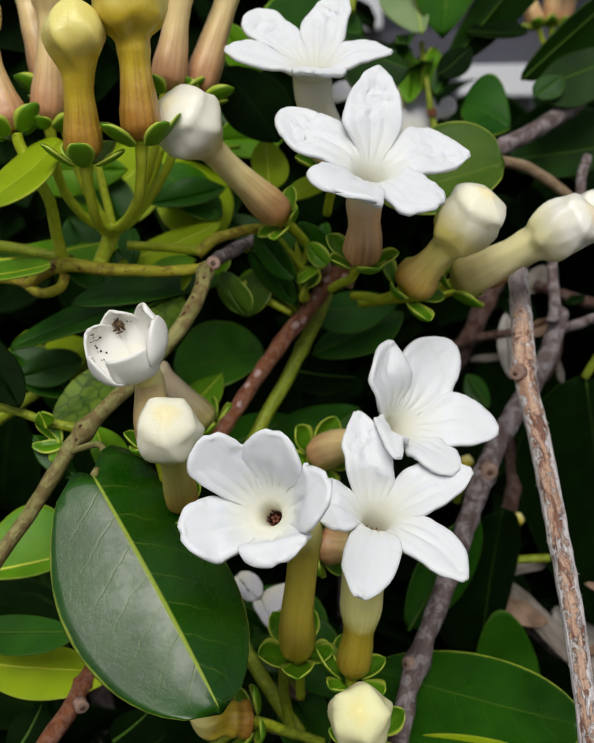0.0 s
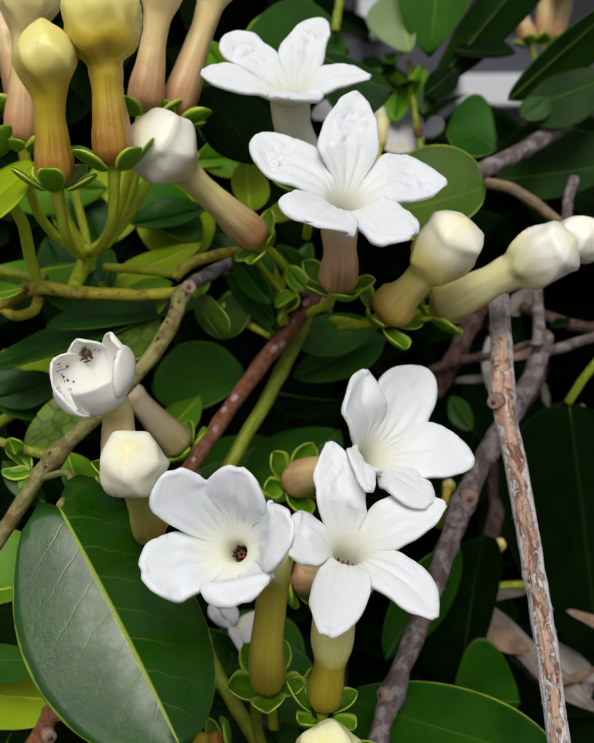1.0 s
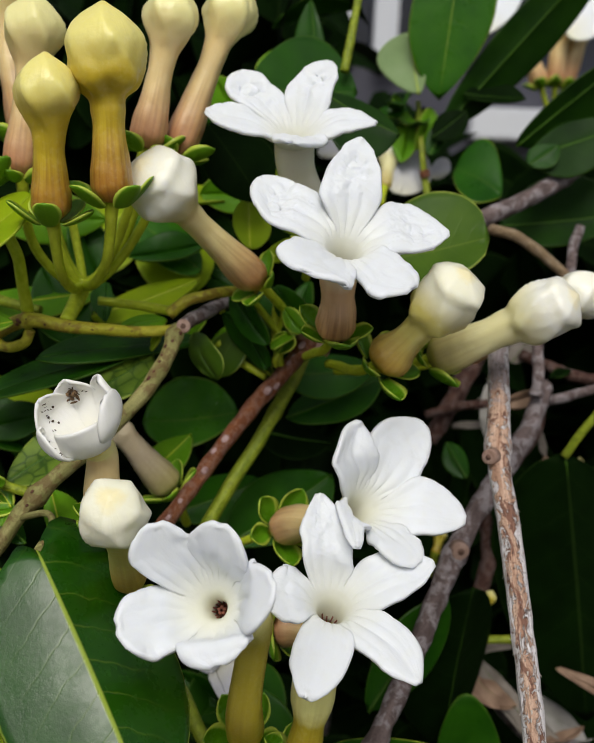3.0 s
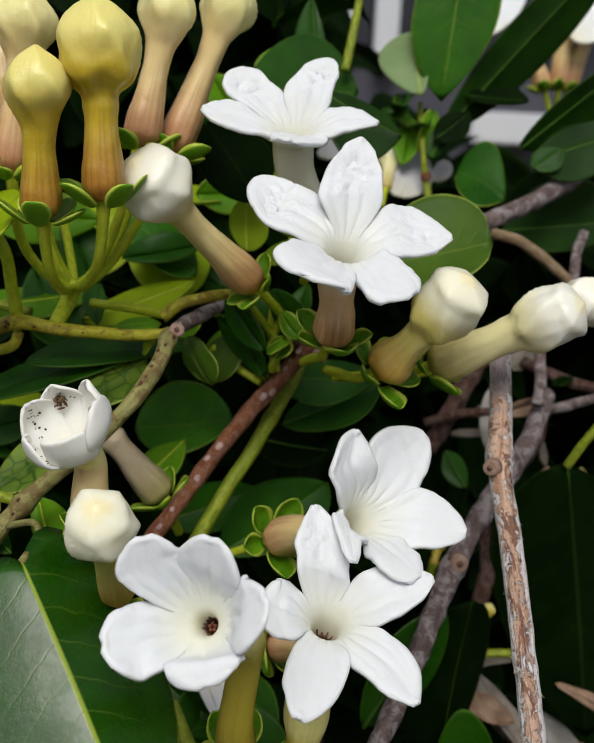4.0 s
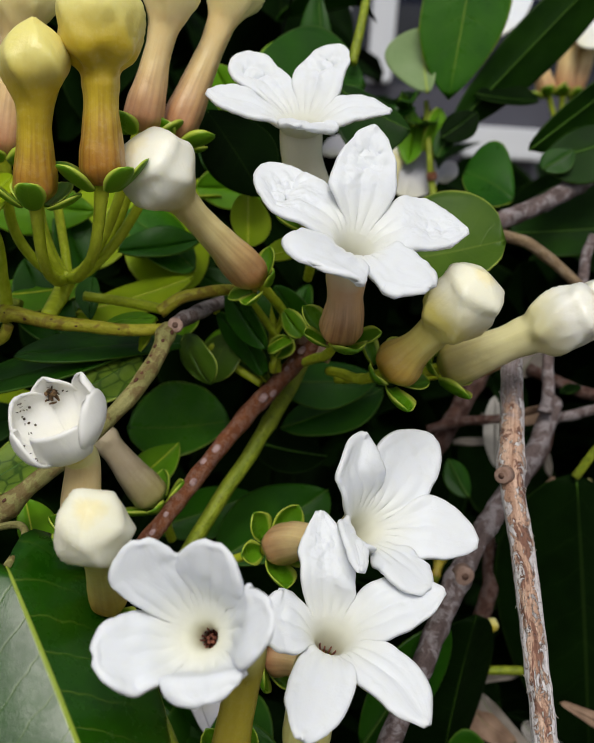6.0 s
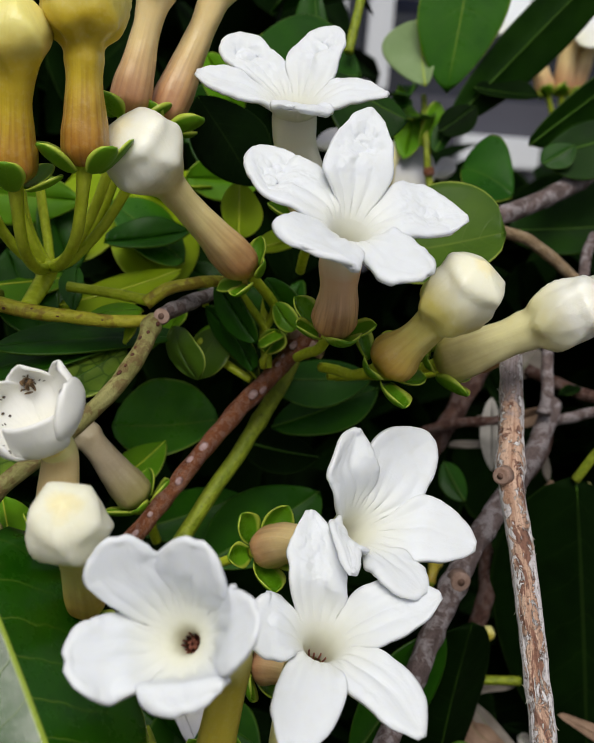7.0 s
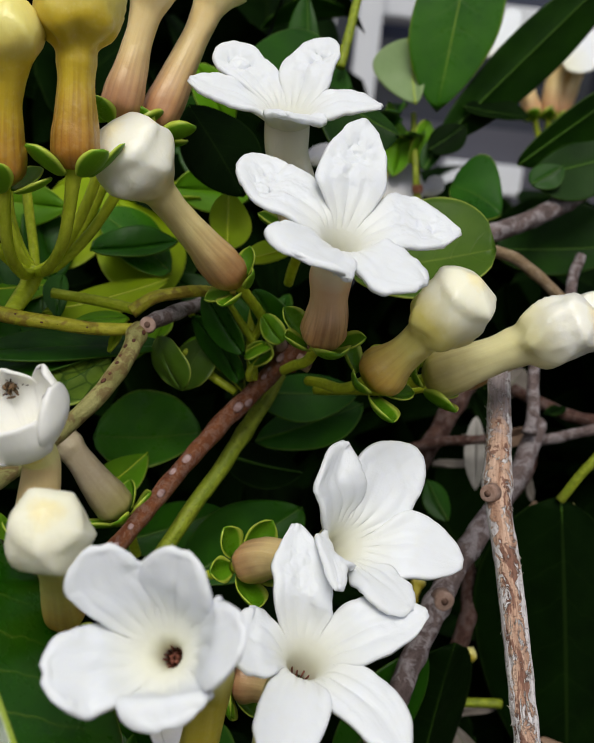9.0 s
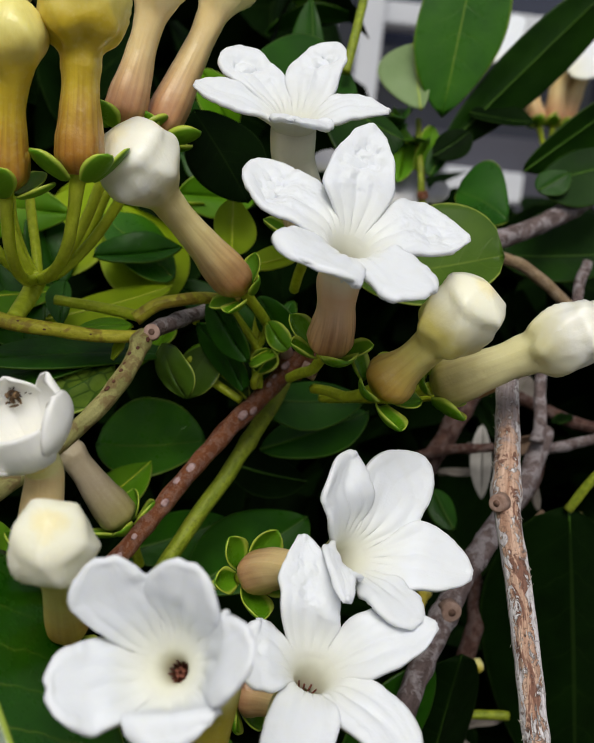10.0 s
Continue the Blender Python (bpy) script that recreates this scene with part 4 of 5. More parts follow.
stem("stem", [(-75.1, 4.8, -20.0), (-67.1, 2.6, -21.5), (-60.2, 0.3, -23.0), (-53.3, -0.9, -24.2)], [1.0, 1.0, 1.1], "thin green side shoot", ROSY_STEM, "stem", 0.06)
low, _, _ = stem("branch", [(-51.4, 4.1, -80.0), (-54.2, -2.1, -83.0), (-57.0, -9.6, -86.6), (-60.5, -16.1, -90.4), (-64.0, -21.8, -95.1)], [1.9, 2.0, 2.1, 1.9], "brown twig with a sawn side shoot", BARK_BROWN, "branch", 0.15, ((0.4, 0.3),))
stub(low, at((-55.6, -11.5, -86.1)), np.array((0.5, -0.85, -0.1)), 1.5, 2.0)
stem("stem", [(-24.9, 17.9, -82.1), (-18.8, 12.4, -90.8), (-12.8, 8.1, -98.8), (-5.8, 3.5, -107.7), (1.1, -1.4, -117.5)], [1.8, 1.8, 1.8], "dark green stem under the flowers", ROSY_STEM, "stem", 0.08)
stem("stem", [(-9.6, -3.3, -81.4), (-10.0, 1.3, -93.8), (-8.0, 1.7, -106.3)], [1.3, 1.3, 1.3], "thin green flower stalk", ROSY_STEM, "stem", 0.06)
stem("stem", [(-27.2, -17.4, -94.9), (-18.1, -11.1, -92.3), (-8.7, -7.1, -97.3), (-1.0, -3.4, -103.3)], [1.2, 1.2, 1.2], "thin green stalk low in the vine", ROSY_STEM, "stem", 0.06)
stem("stem", [(85.5, 65.9, -15.7), (80.8, 65.6, -23.1), (77.0, 65.7, -29.3), (74.3, 66.1, -34.5)], [1.3, 1.2, 1.2], "yellow green leaf stalk", ROSY_STEM, "stem", 0.06)
stem("twig", [(82.7, 82.6, -40.9), (87.1, 81.4, -46.1), (95.0, 79.6, -54.1)], [1.0, 1.0, 1.0], "spotted tan curling tendril", BARK_OLD, "twig", 0.1)

stem("stem", [(-50.0, 33.0, 14.8), (-51.2, 30.8, 10.9), (-52.0, 24.3, 7.0)], [2.2, 1.9, 1.7], "stout green stalk of the bud cluster", STEM, "stem", 0.08)
stem("stem", [(-13.5, 43.9, 12.6), (-9.2, 45.7, 7.0), (-5.8, 46.6, 2.4), (-3.3, 46.6, -2.2)], [0.9, 0.9, 0.8], "thin green side stalk", STEM, "stem", 0.06)
stem("stem", [(-5.5, 51.8, 11.1), (-5.9, 49.6, 1.8), (-4.4, 46.4, -7.1)], [1.3, 1.2, 1.2], "short green side stalk", STEM, "stem", 0.06)
stem("stem", [(-21.1, 54.3, -3.7), (-15.1, 51.3, -7.5), (-8.1, 48.6, -10.7)], [1.0, 1.0, 0.9], "slim green leaf stalk", STEM, "stem", 0.06)
leaf((-0.3, 45.6, 2.1), (-6.7, 40.8, -0.5), (-4.0, 36.8, -0.1), (-2.6, 47.3, 1.0), "small shiny folded green leaf", LEAF_FRESH, -0.6, 0.5, None, 0.25)
leaf((2.2, 48.6, 6.0), (-4.8, 50.9, 7.1), (-2.6, 55.6, 9.8), (-0.0, 43.8, 3.5), "small curled dark green leaf", LEAF_DIM, -1.2, 0.5, None, 0.25)
leaf((-15.8, 53.2, 0.3), (-21.4, 48.3, -11.3), (-23.4, 55.9, -5.4), (-13.6, 47.4, -7.0), "olive leaf with a pale stalk", LEAF_OLIVE, 0.5, 0.5, None, 0.25)
leaf((-6.6, 48.8, -10.0), (-14.3, 53.8, -5.8), (-11.8, 52.8, -10.4), (-8.6, 49.8, -5.5), "small olive leaf by the twig", LEAF_OLIVE, 0.5, 0.5, None, 0.25)
leaf((-30.7, 34.0, 6.6), (-41.7, 31.4, 4.6), (-38.0, 35.9, 6.1), (-35.6, 28.1, 3.3), "small cupped bract on the stem", LEAF_FRESH, 0.5, 0.5, None, 0.2)
leaf((-32.2, 33.3, 3.6), (-34.0, 31.3, -0.6), (-34.0, 32.8, 1.6), (-32.0, 30.7, 1.2), "tiny pale hanging bract", LEAF_LIME, 0.3, 0.5, None, 0.15)
leaf((-48.9, 50.6, 11.8), (-47.8, 43.3, 3.0), (-52.4, 48.5, 7.5), (-46.4, 47.4, 7.1), "dark curled leaf under the cluster", LEAF_DIM, 1.2, 0.5, None, 0.3)

# dry tangle behind the right-hand branch
stem("twig", [(71.3, 98.9, 5.0), (69.3, 91.1, -6.8), (69.3, 84.8, -17.1), (68.2, 82.2, -22.3)], [1.5, 1.6, 1.7, 1.9], "grey twig with a broken end", BARK_GREY, "twig", 0.2)
stem("twig", [(69.7, 96.9, -29.0), (76.1, 93.6, -26.7), (84.1, 90.9, -22.8), (91.9, 90.0, -20.0)], [1.4, 1.5, 1.4], "dry grey twig in shade", BARK_GREY, "twig", 0.25)
stem("twig", [(68.6, 109.1, -16.3), (76.8, 104.4, -18.8), (85.3, 100.0, -20.7), (96.0, 97.9, -21.8)], [1.7, 1.8, 1.8], "dry brown twig in shade", BARK_SHADED, "twig", 0.25)
stem("twig", [(60.3, 111.3, -8.1), (52.9, 105.4, -20.0), (45.6, 99.2, -32.5), (40.1, 95.0, -42.2)], [3.0, 3.0, 2.6], "dark reddish branch in shade", BARK_SHADED, "branch", 0.2)
stem("twig", [(38.0, 92.6, -32.9), (48.3, 92.9, -29.6), (59.9, 92.8, -27.8)], [1.3, 1.4, 1.3], "thin dry reddish twig", BARK_SHADED, "twig", 0.2)
stem("twig", [(84.7, 117.6, 23.4), (82.3, 113.2, 16.4), (81.2, 109.0, 9.4)], [1.6, 1.5, 1.4], "purplish grey bent twig", BARK_GREY, "twig", 0.2)
stem("twig", [(71.5, 89.6, -25.6), (69.4, 84.7, -34.8), (62.4, 79.6, -43.7), (56.2, 74.7, -52.5)], [2.2, 2.0, 1.8], "dark old twig in shade", BARK_SHADED, "twig", 0.2)
stem("twig", [(51.0, 81.3, -105.6), (62.3, 74.5, -115.4), (74.8, 67.9, -124.9), (87.6, 64.8, -129.7)], [3.2, 3.4, 3.6], "pale dead branch low in the vine", BARK_GREY, "branch", 0.25)
stem("twig", [(54.7, 81.2, -54.9), (57.8, 75.2, -68.1), (55.1, 68.6, -82.4), (53.3, 62.7, -98.4)], [2.4, 2.4, 2.2], "brown twig in deep shade", BARK_SHADED, "twig", 0.2)
stem("twig", [(44.0, 60.0, -88.9), (53.9, 60.2, -89.4), (66.8, 61.6, -89.6)], [1.2, 1.2, 1.2], "thin green shoot in shade", ROSY_STEM, "twig", 0.08)

# woody stem that carries the vine, hidden in its leaves
trunk = thing("vine_trunk", (0.06, 0.50, 0.0), "old woody vine trunk rising from the soil", "trunk")
for k, (lean, top) in enumerate(((0.0, 1.06), (0.05, 1.0), (-0.06, 1.02))):
    course = curve_through([np.array((0.06, 0.50, -0.03)), np.array((0.06 + lean * 0.5, 0.49, 0.4)), np.array((0.06 + lean * 1.6, 0.47, 0.75)), np.array((0.06 + lean * 2.0, 0.42, top))], 12)
    part("stem", tube(course, np.linspace(0.014, 0.005, len(course)), 14, 0.2, k), BARK_GREY, trunk)

for points in ([(-50.7, 33.8, 14.0), (-53.7, 33.2, 19.1), (-55.7, 32.9, 25.3), (-56.7, 33.6, 31.3)], [(-50.7, 34.8, 13.9), (-52.0, 36.6, 19.8), (-53.6, 38.4, 25.9), (-55.1, 40.3, 32.5)], [(-50.7, 35.8, 13.7), (-44.7, 36.4, 18.6), (-40.6, 36.7, 25.8), (-38.3, 37.7, 32.4)]):
    stem("stem", points, [1.05, 1.0, 1.0], "smooth yellow green flower stalk", STEM, "stem", 0.05)

# ---- open flowers ----
flower((-1.9, 27.9, 51.1), (2.6, 36.9, 28.5), [
    ((-14.5, 40.4, 62.9), (-7.9, 38.1, 60.1), (-17.4, 33.7, 57.7), 0.6, 0.5, 0.5, 1.0), ((5.1, 42.1, 65.7), (6.4, 35.1, 59.4), (-4.0, 38.0, 60.2), 0.6, 0.5, 0.4, 1.0),
    ((15.7, 26.9, 52.6), (10.1, 24.6, 50.7), (8.7, 33.5, 55.4), 0.0, 0.7, 0.4, 0.2), ((-1.6, 12.1, 48.5), (-6.0, 21.0, 49.1), (5.5, 21.2, 48.5), 0.0, 0.5, 0.6, 0.1),
    ((-20.9, 26.0, 54.0), (-16.6, 31.0, 55.8), (-14.3, 21.0, 49.9), 0.4, 0.85, 0.5, 0.2)],
    "white waxy flower seen from the side, pale tube below", 4.6, 4.2, 4.3, CREAM, (1.2, 49.5, 15.1), 0.2, 9.0, 2.6, bell=(0.45, 0.7, 4.4, 0.2))
flower((10.3, 3.2, 30.5), (8.7, 16.4, 8.8), [
    ((12.3, 19.5, 49.5), (16.9, 12.4, 40.1), (4.5, 10.2, 40.1), 0.8, 0.62, 0.5, 1.0, 1.0), ((30.9, 10.6, 31.8), (20.3, 1.7, 27.9), (20.1, 15.7, 36.7), 0.8, 0.72, 0.5, 0.6),
    ((22.4, -11.0, 23.8), (15.1, -13.9, 22.9), (21.0, -2.2, 27.7), 0.0, 0.42, 0.4, 0.1), ((2.7, -15.6, 26.9), (-1.2, -5.3, 31.2), (10.3, -17.3, 24.2), 0.0, 0.45, 0.5, 0.1),
    ((-7.7, 14.3, 41.3), (0.6, 14.4, 39.6), (-5.5, 1.9, 32.9), 1.0, 0.5, 0.5, 1.0)],
    "open white star flower with rosy tube and green calyx", 4.6, 4.2, 3.5, RUSSET, (2.2, 39.9, -2.5), 0.9, 10.5, 2.9)
flower((17.4, -3.0, -21.6), (-1.9, 22.1, -40.2), [
    ((14.3, 2.6, -6.3), (17.6, 2.4, -11.6), (8.5, -5.3, -12.7), 1.5, 0.7, 0.6, 0.12, 1.2), ((29.1, 12.5, -9.7), (28.5, 6.3, -17.3), (17.5, 6.6, -9.2), 1.0, 0.5, 0.4, 0.15),
    ((37.3, -1.3, -25.3), (27.3, -6.3, -27.0), (29.2, 3.8, -18.7), 0.6, 0.62, 0.5, 0.1), ((26.7, -15.3, -28.8), (18.8, -15.1, -26.2), (27.1, -9.0, -26.7), 0.0, 0.42, 0.4, 0.0),
    ((14.7, -18.5, -24.6), (10.1, -8.1, -20.1), (15.5, -13.0, -23.6), 0.4, 0.5, 0.3, 0.0)],
    "white cupped flower leaning sideways beside another", 4.6, 4.3, 3.5, ROSE, (-15.4, 33.0, -50.9), 0.5, 11.5, 2.7)
flower((11.0, -20.7, -34.3), (5.6, -16.6, -75.2), [
    ((7.0, -6.7, -18.8), (14.1, -14.3, -28.8), (3.7, -14.1, -25.3), 1.0, 0.6, 0.5, 0.4, 0.8), ((29.9, -14.2, -28.9), (23.2, -21.2, -33.8), (20.1, -12.3, -28.3), 0.8, 0.7, 0.6, 0.2, 0.8),
    ((26.3, -34.2, -42.6), (18.4, -31.8, -40.5), (24.9, -24.7, -37.9), 0.2, 0.75, 0.4, 0.0), ((6.3, -41.0, -42.1), (3.3, -33.8, -38.5), (14.3, -31.6, -39.5), 0.2, 0.45, 0.3, 0.0),
    ((-1.5, -23.3, -31.1), (1.0, -17.7, -29.2), (1.9, -28.7, -35.1), 0.5, 0.45, 0.5, 0.2)],
    "open white star flower above an olive tube", 4.7, 3.6, 3.3, OLIVE_BELL, (5.7, -5.9, -94.9), 0.1, 10.5, 2.8, bell=(0.34, 0.41, 4.5, 0.4))
flower((-10.0, -43.9, -23.3), (-6.1, -11.9, -72.8), [
    ((-18.8, -43.0, -9.8), (-13.3, -40.6, -13.0), (-22.4, -44.1, -16.7), 0.9, 0.45, 0.5, 0.0, 0.4, 0.15), ((-8.1, -44.4, -8.6), (-3.0, -45.3, -16.1), (-13.3, -41.5, -12.4), 0.9, 0.45, 0.4, 0.0, 0.4, 0.15),
    ((0.9, -50.9, -14.3), (-2.2, -52.9, -23.1), (-2.3, -46.1, -13.7), 0.5, 0.5, 0.4, 0.0, 0.3, 0.3), ((-7.0, -54.4, -27.7), (-13.8, -51.4, -27.2), (-2.0, -52.2, -24.3), 0.3, 0.45, 0.3, 0.0),
    ((-23.5, -50.9, -24.2), (-20.6, -43.3, -21.6), (-17.4, -52.5, -29.0), 0.8, 0.45, 0.4, 0.0)],
    "broad cup-shaped white flower with dark red throat", 4.8, 3.8, 3.2, OLIVE, (-6.1, 1.2, -93.6), 0.7, 10.0, 1.9, 1.15, (2.6, 0, 0), (0.58, 0.72, 4.4, 0.5))
cup_flower((-36.9, -23.6, 1.9), (-33.2, -17.6, -22.0), (-0.26, -0.48, 0.83), [
    (348, 0.80, 3.2, 1.02, 0.10), (45, 0.62, 2.6, 0.96, 0.05), (105, 0.66, 2.0, 1.0, 0.1), (150, 0.72, 2.2, 1.0, 0.12), (212, 0.70, 1.0, 1.02, 0.16), (275, 0.82, 1.0, 0.86, 0.02, True)],
    "half closed fading white flower with black specks inside", 7.8, 9.5, 3.5, 3.0, (-30.9, -6.9, -44.0))

# ---- buds ----
bud((-48.8, 5.8, 32.3), (-47.9, 2.5, 63.8), "yellow bud with a streaked brown foot", 6.2, 3.1, 4.0, YELLOW, UMBEL, 0.2, 0, True, 7.6, 0.85, facet=0.85)
bud((-36.7, 6.9, 36.0), (-38.1, 7.6, 73.6), "tall yellow bud with brown streaks", 7.6, 3.3, 4.1, YELLOW, UMBEL, 0.5, 0, True, 8.6, 0.8, shoulder=True, facet=0.85)
bud((-61.0, 24.2, 39.0), (-57.4, 28.7, 77.0), "yellow bud behind its neighbours", 6.4, 2.9, 4.0, ROSE, UMBEL, 0.5, 0, True, 8, 1.2)
bud((-35.4, 33.2, 45.7), (-28.9, 38.0, 80.9), "rosy bud tube with a yellowish head", 6.2, 2.9, 4.1, ROSE, UMBEL, 0.1, 0, True, 8, 1.2)
bud((-29.4, 39.2, 44.4), (-15.9, 47.4, 82.9), "rosy leaning bud with a cream head", 6.2, 2.9, 4.0, ROSE, UMBEL, 0.4, 0, True, 8, 1.2)
bud((-67.2, 18.5, 37.7), (-78.3, 25.6, 69.1), "pale rosy bud beside the cluster", 6.6, 3.2, 4.2, ROSE, None, 0.3, 0, True, 8, 1.2)
bud((-61.9, 33.7, 45.8), (-72.0, 43.5, 86.0), "rosy bud reaching up", 6.6, 3.2, 4.0, ROSE, UMBEL, 0.8, 0, True, 8, 1.2)
bud((-9.1, 34.9, 15.9), (-32.4, 12.3, 43.8), "big white bud nodding on a rosy tube", 7.9, 3.0, 4.2, WHITE_BUD, (-2.6, 50.5, 5.3), 0.9, 1.0, True, 7, 1.1, 0.72, 2.3, facet=0.5)
bud((19.2, 20.7, 1.2), (35.4, 9.5, 24.3), "cream bud on a stout olive brown tube", 6.7, 3.5, 5.0, IVORY_BUD, (7.7, 45.5, -5.6), 0.5, -0.8, True, 8, 1.2, 0.78, shoulder=True, facet=0.8)
bud((31.7, 31.4, 0.3), (60.8, 19.8, 18.8), "white bud on a long cream tube", 6.6, 4.0, 4.9, CREAM_BUD, (9.7, 48.9, -8.3), 0.3, -0.6, True, 8, 1.2, 0.74, shoulder=True, facet=0.8)
bud((40.3, 46.3, -2.6), (71.5, 36.9, 19.6), "white bud behind its neighbour", 5.9, 2.6, 3.4, WHITE_BUD, (11.0, 50.9, -8.8), 0.8, 0, False)
bud((-28.4, -18.6, -34.1), (-26.5, -42.0, -6.0), "plump cream bud seen head on", 5.9, 2.7, 3.3, IVORY_BUD, (-28.5, -13.0, -51.4), 0.4, 0, True, 5.0, 1.1, 0.66, facet=0.8)
bud((9.0, -17.1, -91.1), (6.2, -41.8, -65.2), "pale yellow bud seen head on", 6.3, 3.2, 4.2, LEMON_BUD, (9.2, -2.0, -117.0), 0.1, 0, True, 8.0, 1.15, 0.66, facet=0.85)
bud((-0.6, 4.9, -55.4), (17.2, -4.0, -52.5), "rosy bud tucked behind an open flower", 4.5, 3.6, 4.4, ROSE, (-5.5, 18.3, -72.9), 0.6, 0, True, 8, 1.2)
bud((-16.9, -12.4, -90.0), (-29.9, -16.9, -86.0), "small yellow brown bud under the large leaf", 4.2, 3.6, 4.4, YELLOW, (-8.7, -6.2, -98.0), 0.6, 0, True, 8, 1.2)
bud((-29.4, 31.7, -35.7), (-46.5, 27.9, -13.2), "bud deep in the vine, painted dull for shade", 4.0, 3.0, 4.2, BUD_SHADED, (-26.5, 37.9, -47.4), 0.3, 0, True, 8, 1.2)

# ---- leaves: near ones ----
big_leaf = leaf((-44.2, -25.3, -24.7), (-17.8, -52.6, -57.7), (-46.6, -44.1, -48.1), (-20.5, -21.8, -44.6), "large glossy dark green leaf with a pale midrib", LEAF_GLOSS, 1.0, 0.48, None, 0.24, 0.6, 0.62, 0.7, (0.06, 0.15))
part("petiole", tube(curve_through([at(p) for p in ((-55.0, -4.0, -28.5), (-46.9, -10.6, -24.1), (-44.0, -16.7, -24.0), (-44.2, -25.0, -24.9))], 6), 0.0007, 10, 0.05), BARK_OLD, big_leaf)
leaf((14.3, 47.0, 19.4), (44.8, 44.2, 27.3), (31.0, 57.2, 37.2), (31.0, 34.5, 17.7), "rounded light green leaf behind a flower", LEAF_OLIVE, 1.0, 0.55, (9.6, 50.1, 16.1), 0.0, 0.6, 0.5)
leaf((10.0, 19.4, -98.4), (57.3, -13.3, -90.8), (37.8, 5.7, -84.6), (25.2, -18.1, -102.8), "broad dark green leaf with a pale edge", LEAF_EDGE, 1.0, 0.45, (4.0, 24.8, -100.7), 0.12, 0.8, 0.7)
leaf((74.6, 66.4, -33.4), (90.7, 67.9, -119.8), (58.0, 73.8, -69.1), (105.9, 82.6, -73.2), "large hanging leaf with pale midrib, painted in deep shade", LEAF_DEEP_SHADE, 1.0, 0.4, None, 0.48, 0.8, 0.7)
leaf((45.2, 51.0, -118.6), (49.4, 49.1, -66.9), (31.0, 49.2, -92.2), (57.2, 57.3, -89.0), "leaf behind the grey branch, painted in deep shade", LEAF_DEEP_SHADE, 1.0, 0.6, None, 0.1, 0.8, 0.5)
leaf((-42.7, 61.8, -28.8), (-16.8, 67.5, -26.8), (-32.4, 75.9, -17.9), (-29.9, 54.0, -32.0), "green leaf in half shade", LEAF_LIFTED, 1.5, 0.45, None, 0.14, 1.5)
leaf((-46.8, 25.6, -10.0), (-34.3, 36.5, -2.9), (-43.5, 36.4, -2.2), (-37.5, 26.0, -9.6), "small mottled yellow green leaf", LEAF_MOTTLED, 0.6, 0.55, None, 0.25, 0.4, 0.5)
leaf((-63.6, 13.2, -28.3), (-47.8, 23.1, -17.9), (-58.8, 22.4, -19.0), (-51.6, 12.5, -24.9), "mottled drooping olive leaf", LEAF_MOTTLED, 0.6, 0.5, None, 0.25, 0.4, 0.5)
leaf((-56.1, 16.3, 36.0), (-71.8, 1.4, 23.2), (-67.2, 17.1, 33.1), (-57.9, -1.0, 27.6), "narrow bright green leaf seen edge on", LEAF_LIME, -1.0, 0.5, None, 0.4)
leaf((-77.7, 11.8, 6.4), (-59.1, 10.2, 9.5), (-69.6, 14.4, 10.6), (-67.6, 7.3, 7.7), "pointed grey green leaf tip", LEAF_FRESH, 0.5, 0.4, None, 0.3)
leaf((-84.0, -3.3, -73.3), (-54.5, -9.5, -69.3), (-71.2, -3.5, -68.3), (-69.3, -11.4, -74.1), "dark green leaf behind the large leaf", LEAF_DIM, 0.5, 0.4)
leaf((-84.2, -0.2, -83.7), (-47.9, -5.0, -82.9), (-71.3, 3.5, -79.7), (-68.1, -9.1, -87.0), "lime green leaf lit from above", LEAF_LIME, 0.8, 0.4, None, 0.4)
leaf((-80.9, -1.2, -59.8), (-56.7, 3.8, -56.5), (-70.4, 11.3, -47.3), (-67.3, -2.6, -59.0), "green leaf with a bright edge", LEAF_FRESH, 0.8, 0.45, None, 0.5)
leaf((-77.8, 8.7, -3.6), (-65.6, -0.9, -19.3), (-75.9, 0.9, -12.2), (-67.0, 5.6, -11.5), "leaf painted very dark for its shade", LEAF_DEEP_SHADE, 0.5, 0.5, None, 0.3)
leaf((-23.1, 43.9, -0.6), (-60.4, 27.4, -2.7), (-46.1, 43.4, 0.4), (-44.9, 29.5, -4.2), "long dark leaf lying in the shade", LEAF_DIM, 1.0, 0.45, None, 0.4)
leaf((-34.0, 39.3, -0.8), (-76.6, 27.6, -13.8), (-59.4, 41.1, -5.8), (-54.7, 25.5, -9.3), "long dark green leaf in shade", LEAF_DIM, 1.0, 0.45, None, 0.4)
leaf((-25.4, 42.1, 1.8), (-18.9, 37.3, -8.7), (-24.7, 42.2, -5.2), (-17.1, 37.2, -1.8), "thin yellow green leaf", LEAF_OLIVE, 1.5, 0.45, None, 0.12, 2.0, 0.8)
leaf((-19.3, 47.6, 5.9), (-7.2, 42.3, -7.0), (-15.6, 47.1, -3.6), (-10.9, 42.7, 2.4), "twisted lime edged leaf", LEAF_EDGE, -1.5, 0.5, (-21.5, 48.1, 8.2), 0.2, 2.0, 0.8)
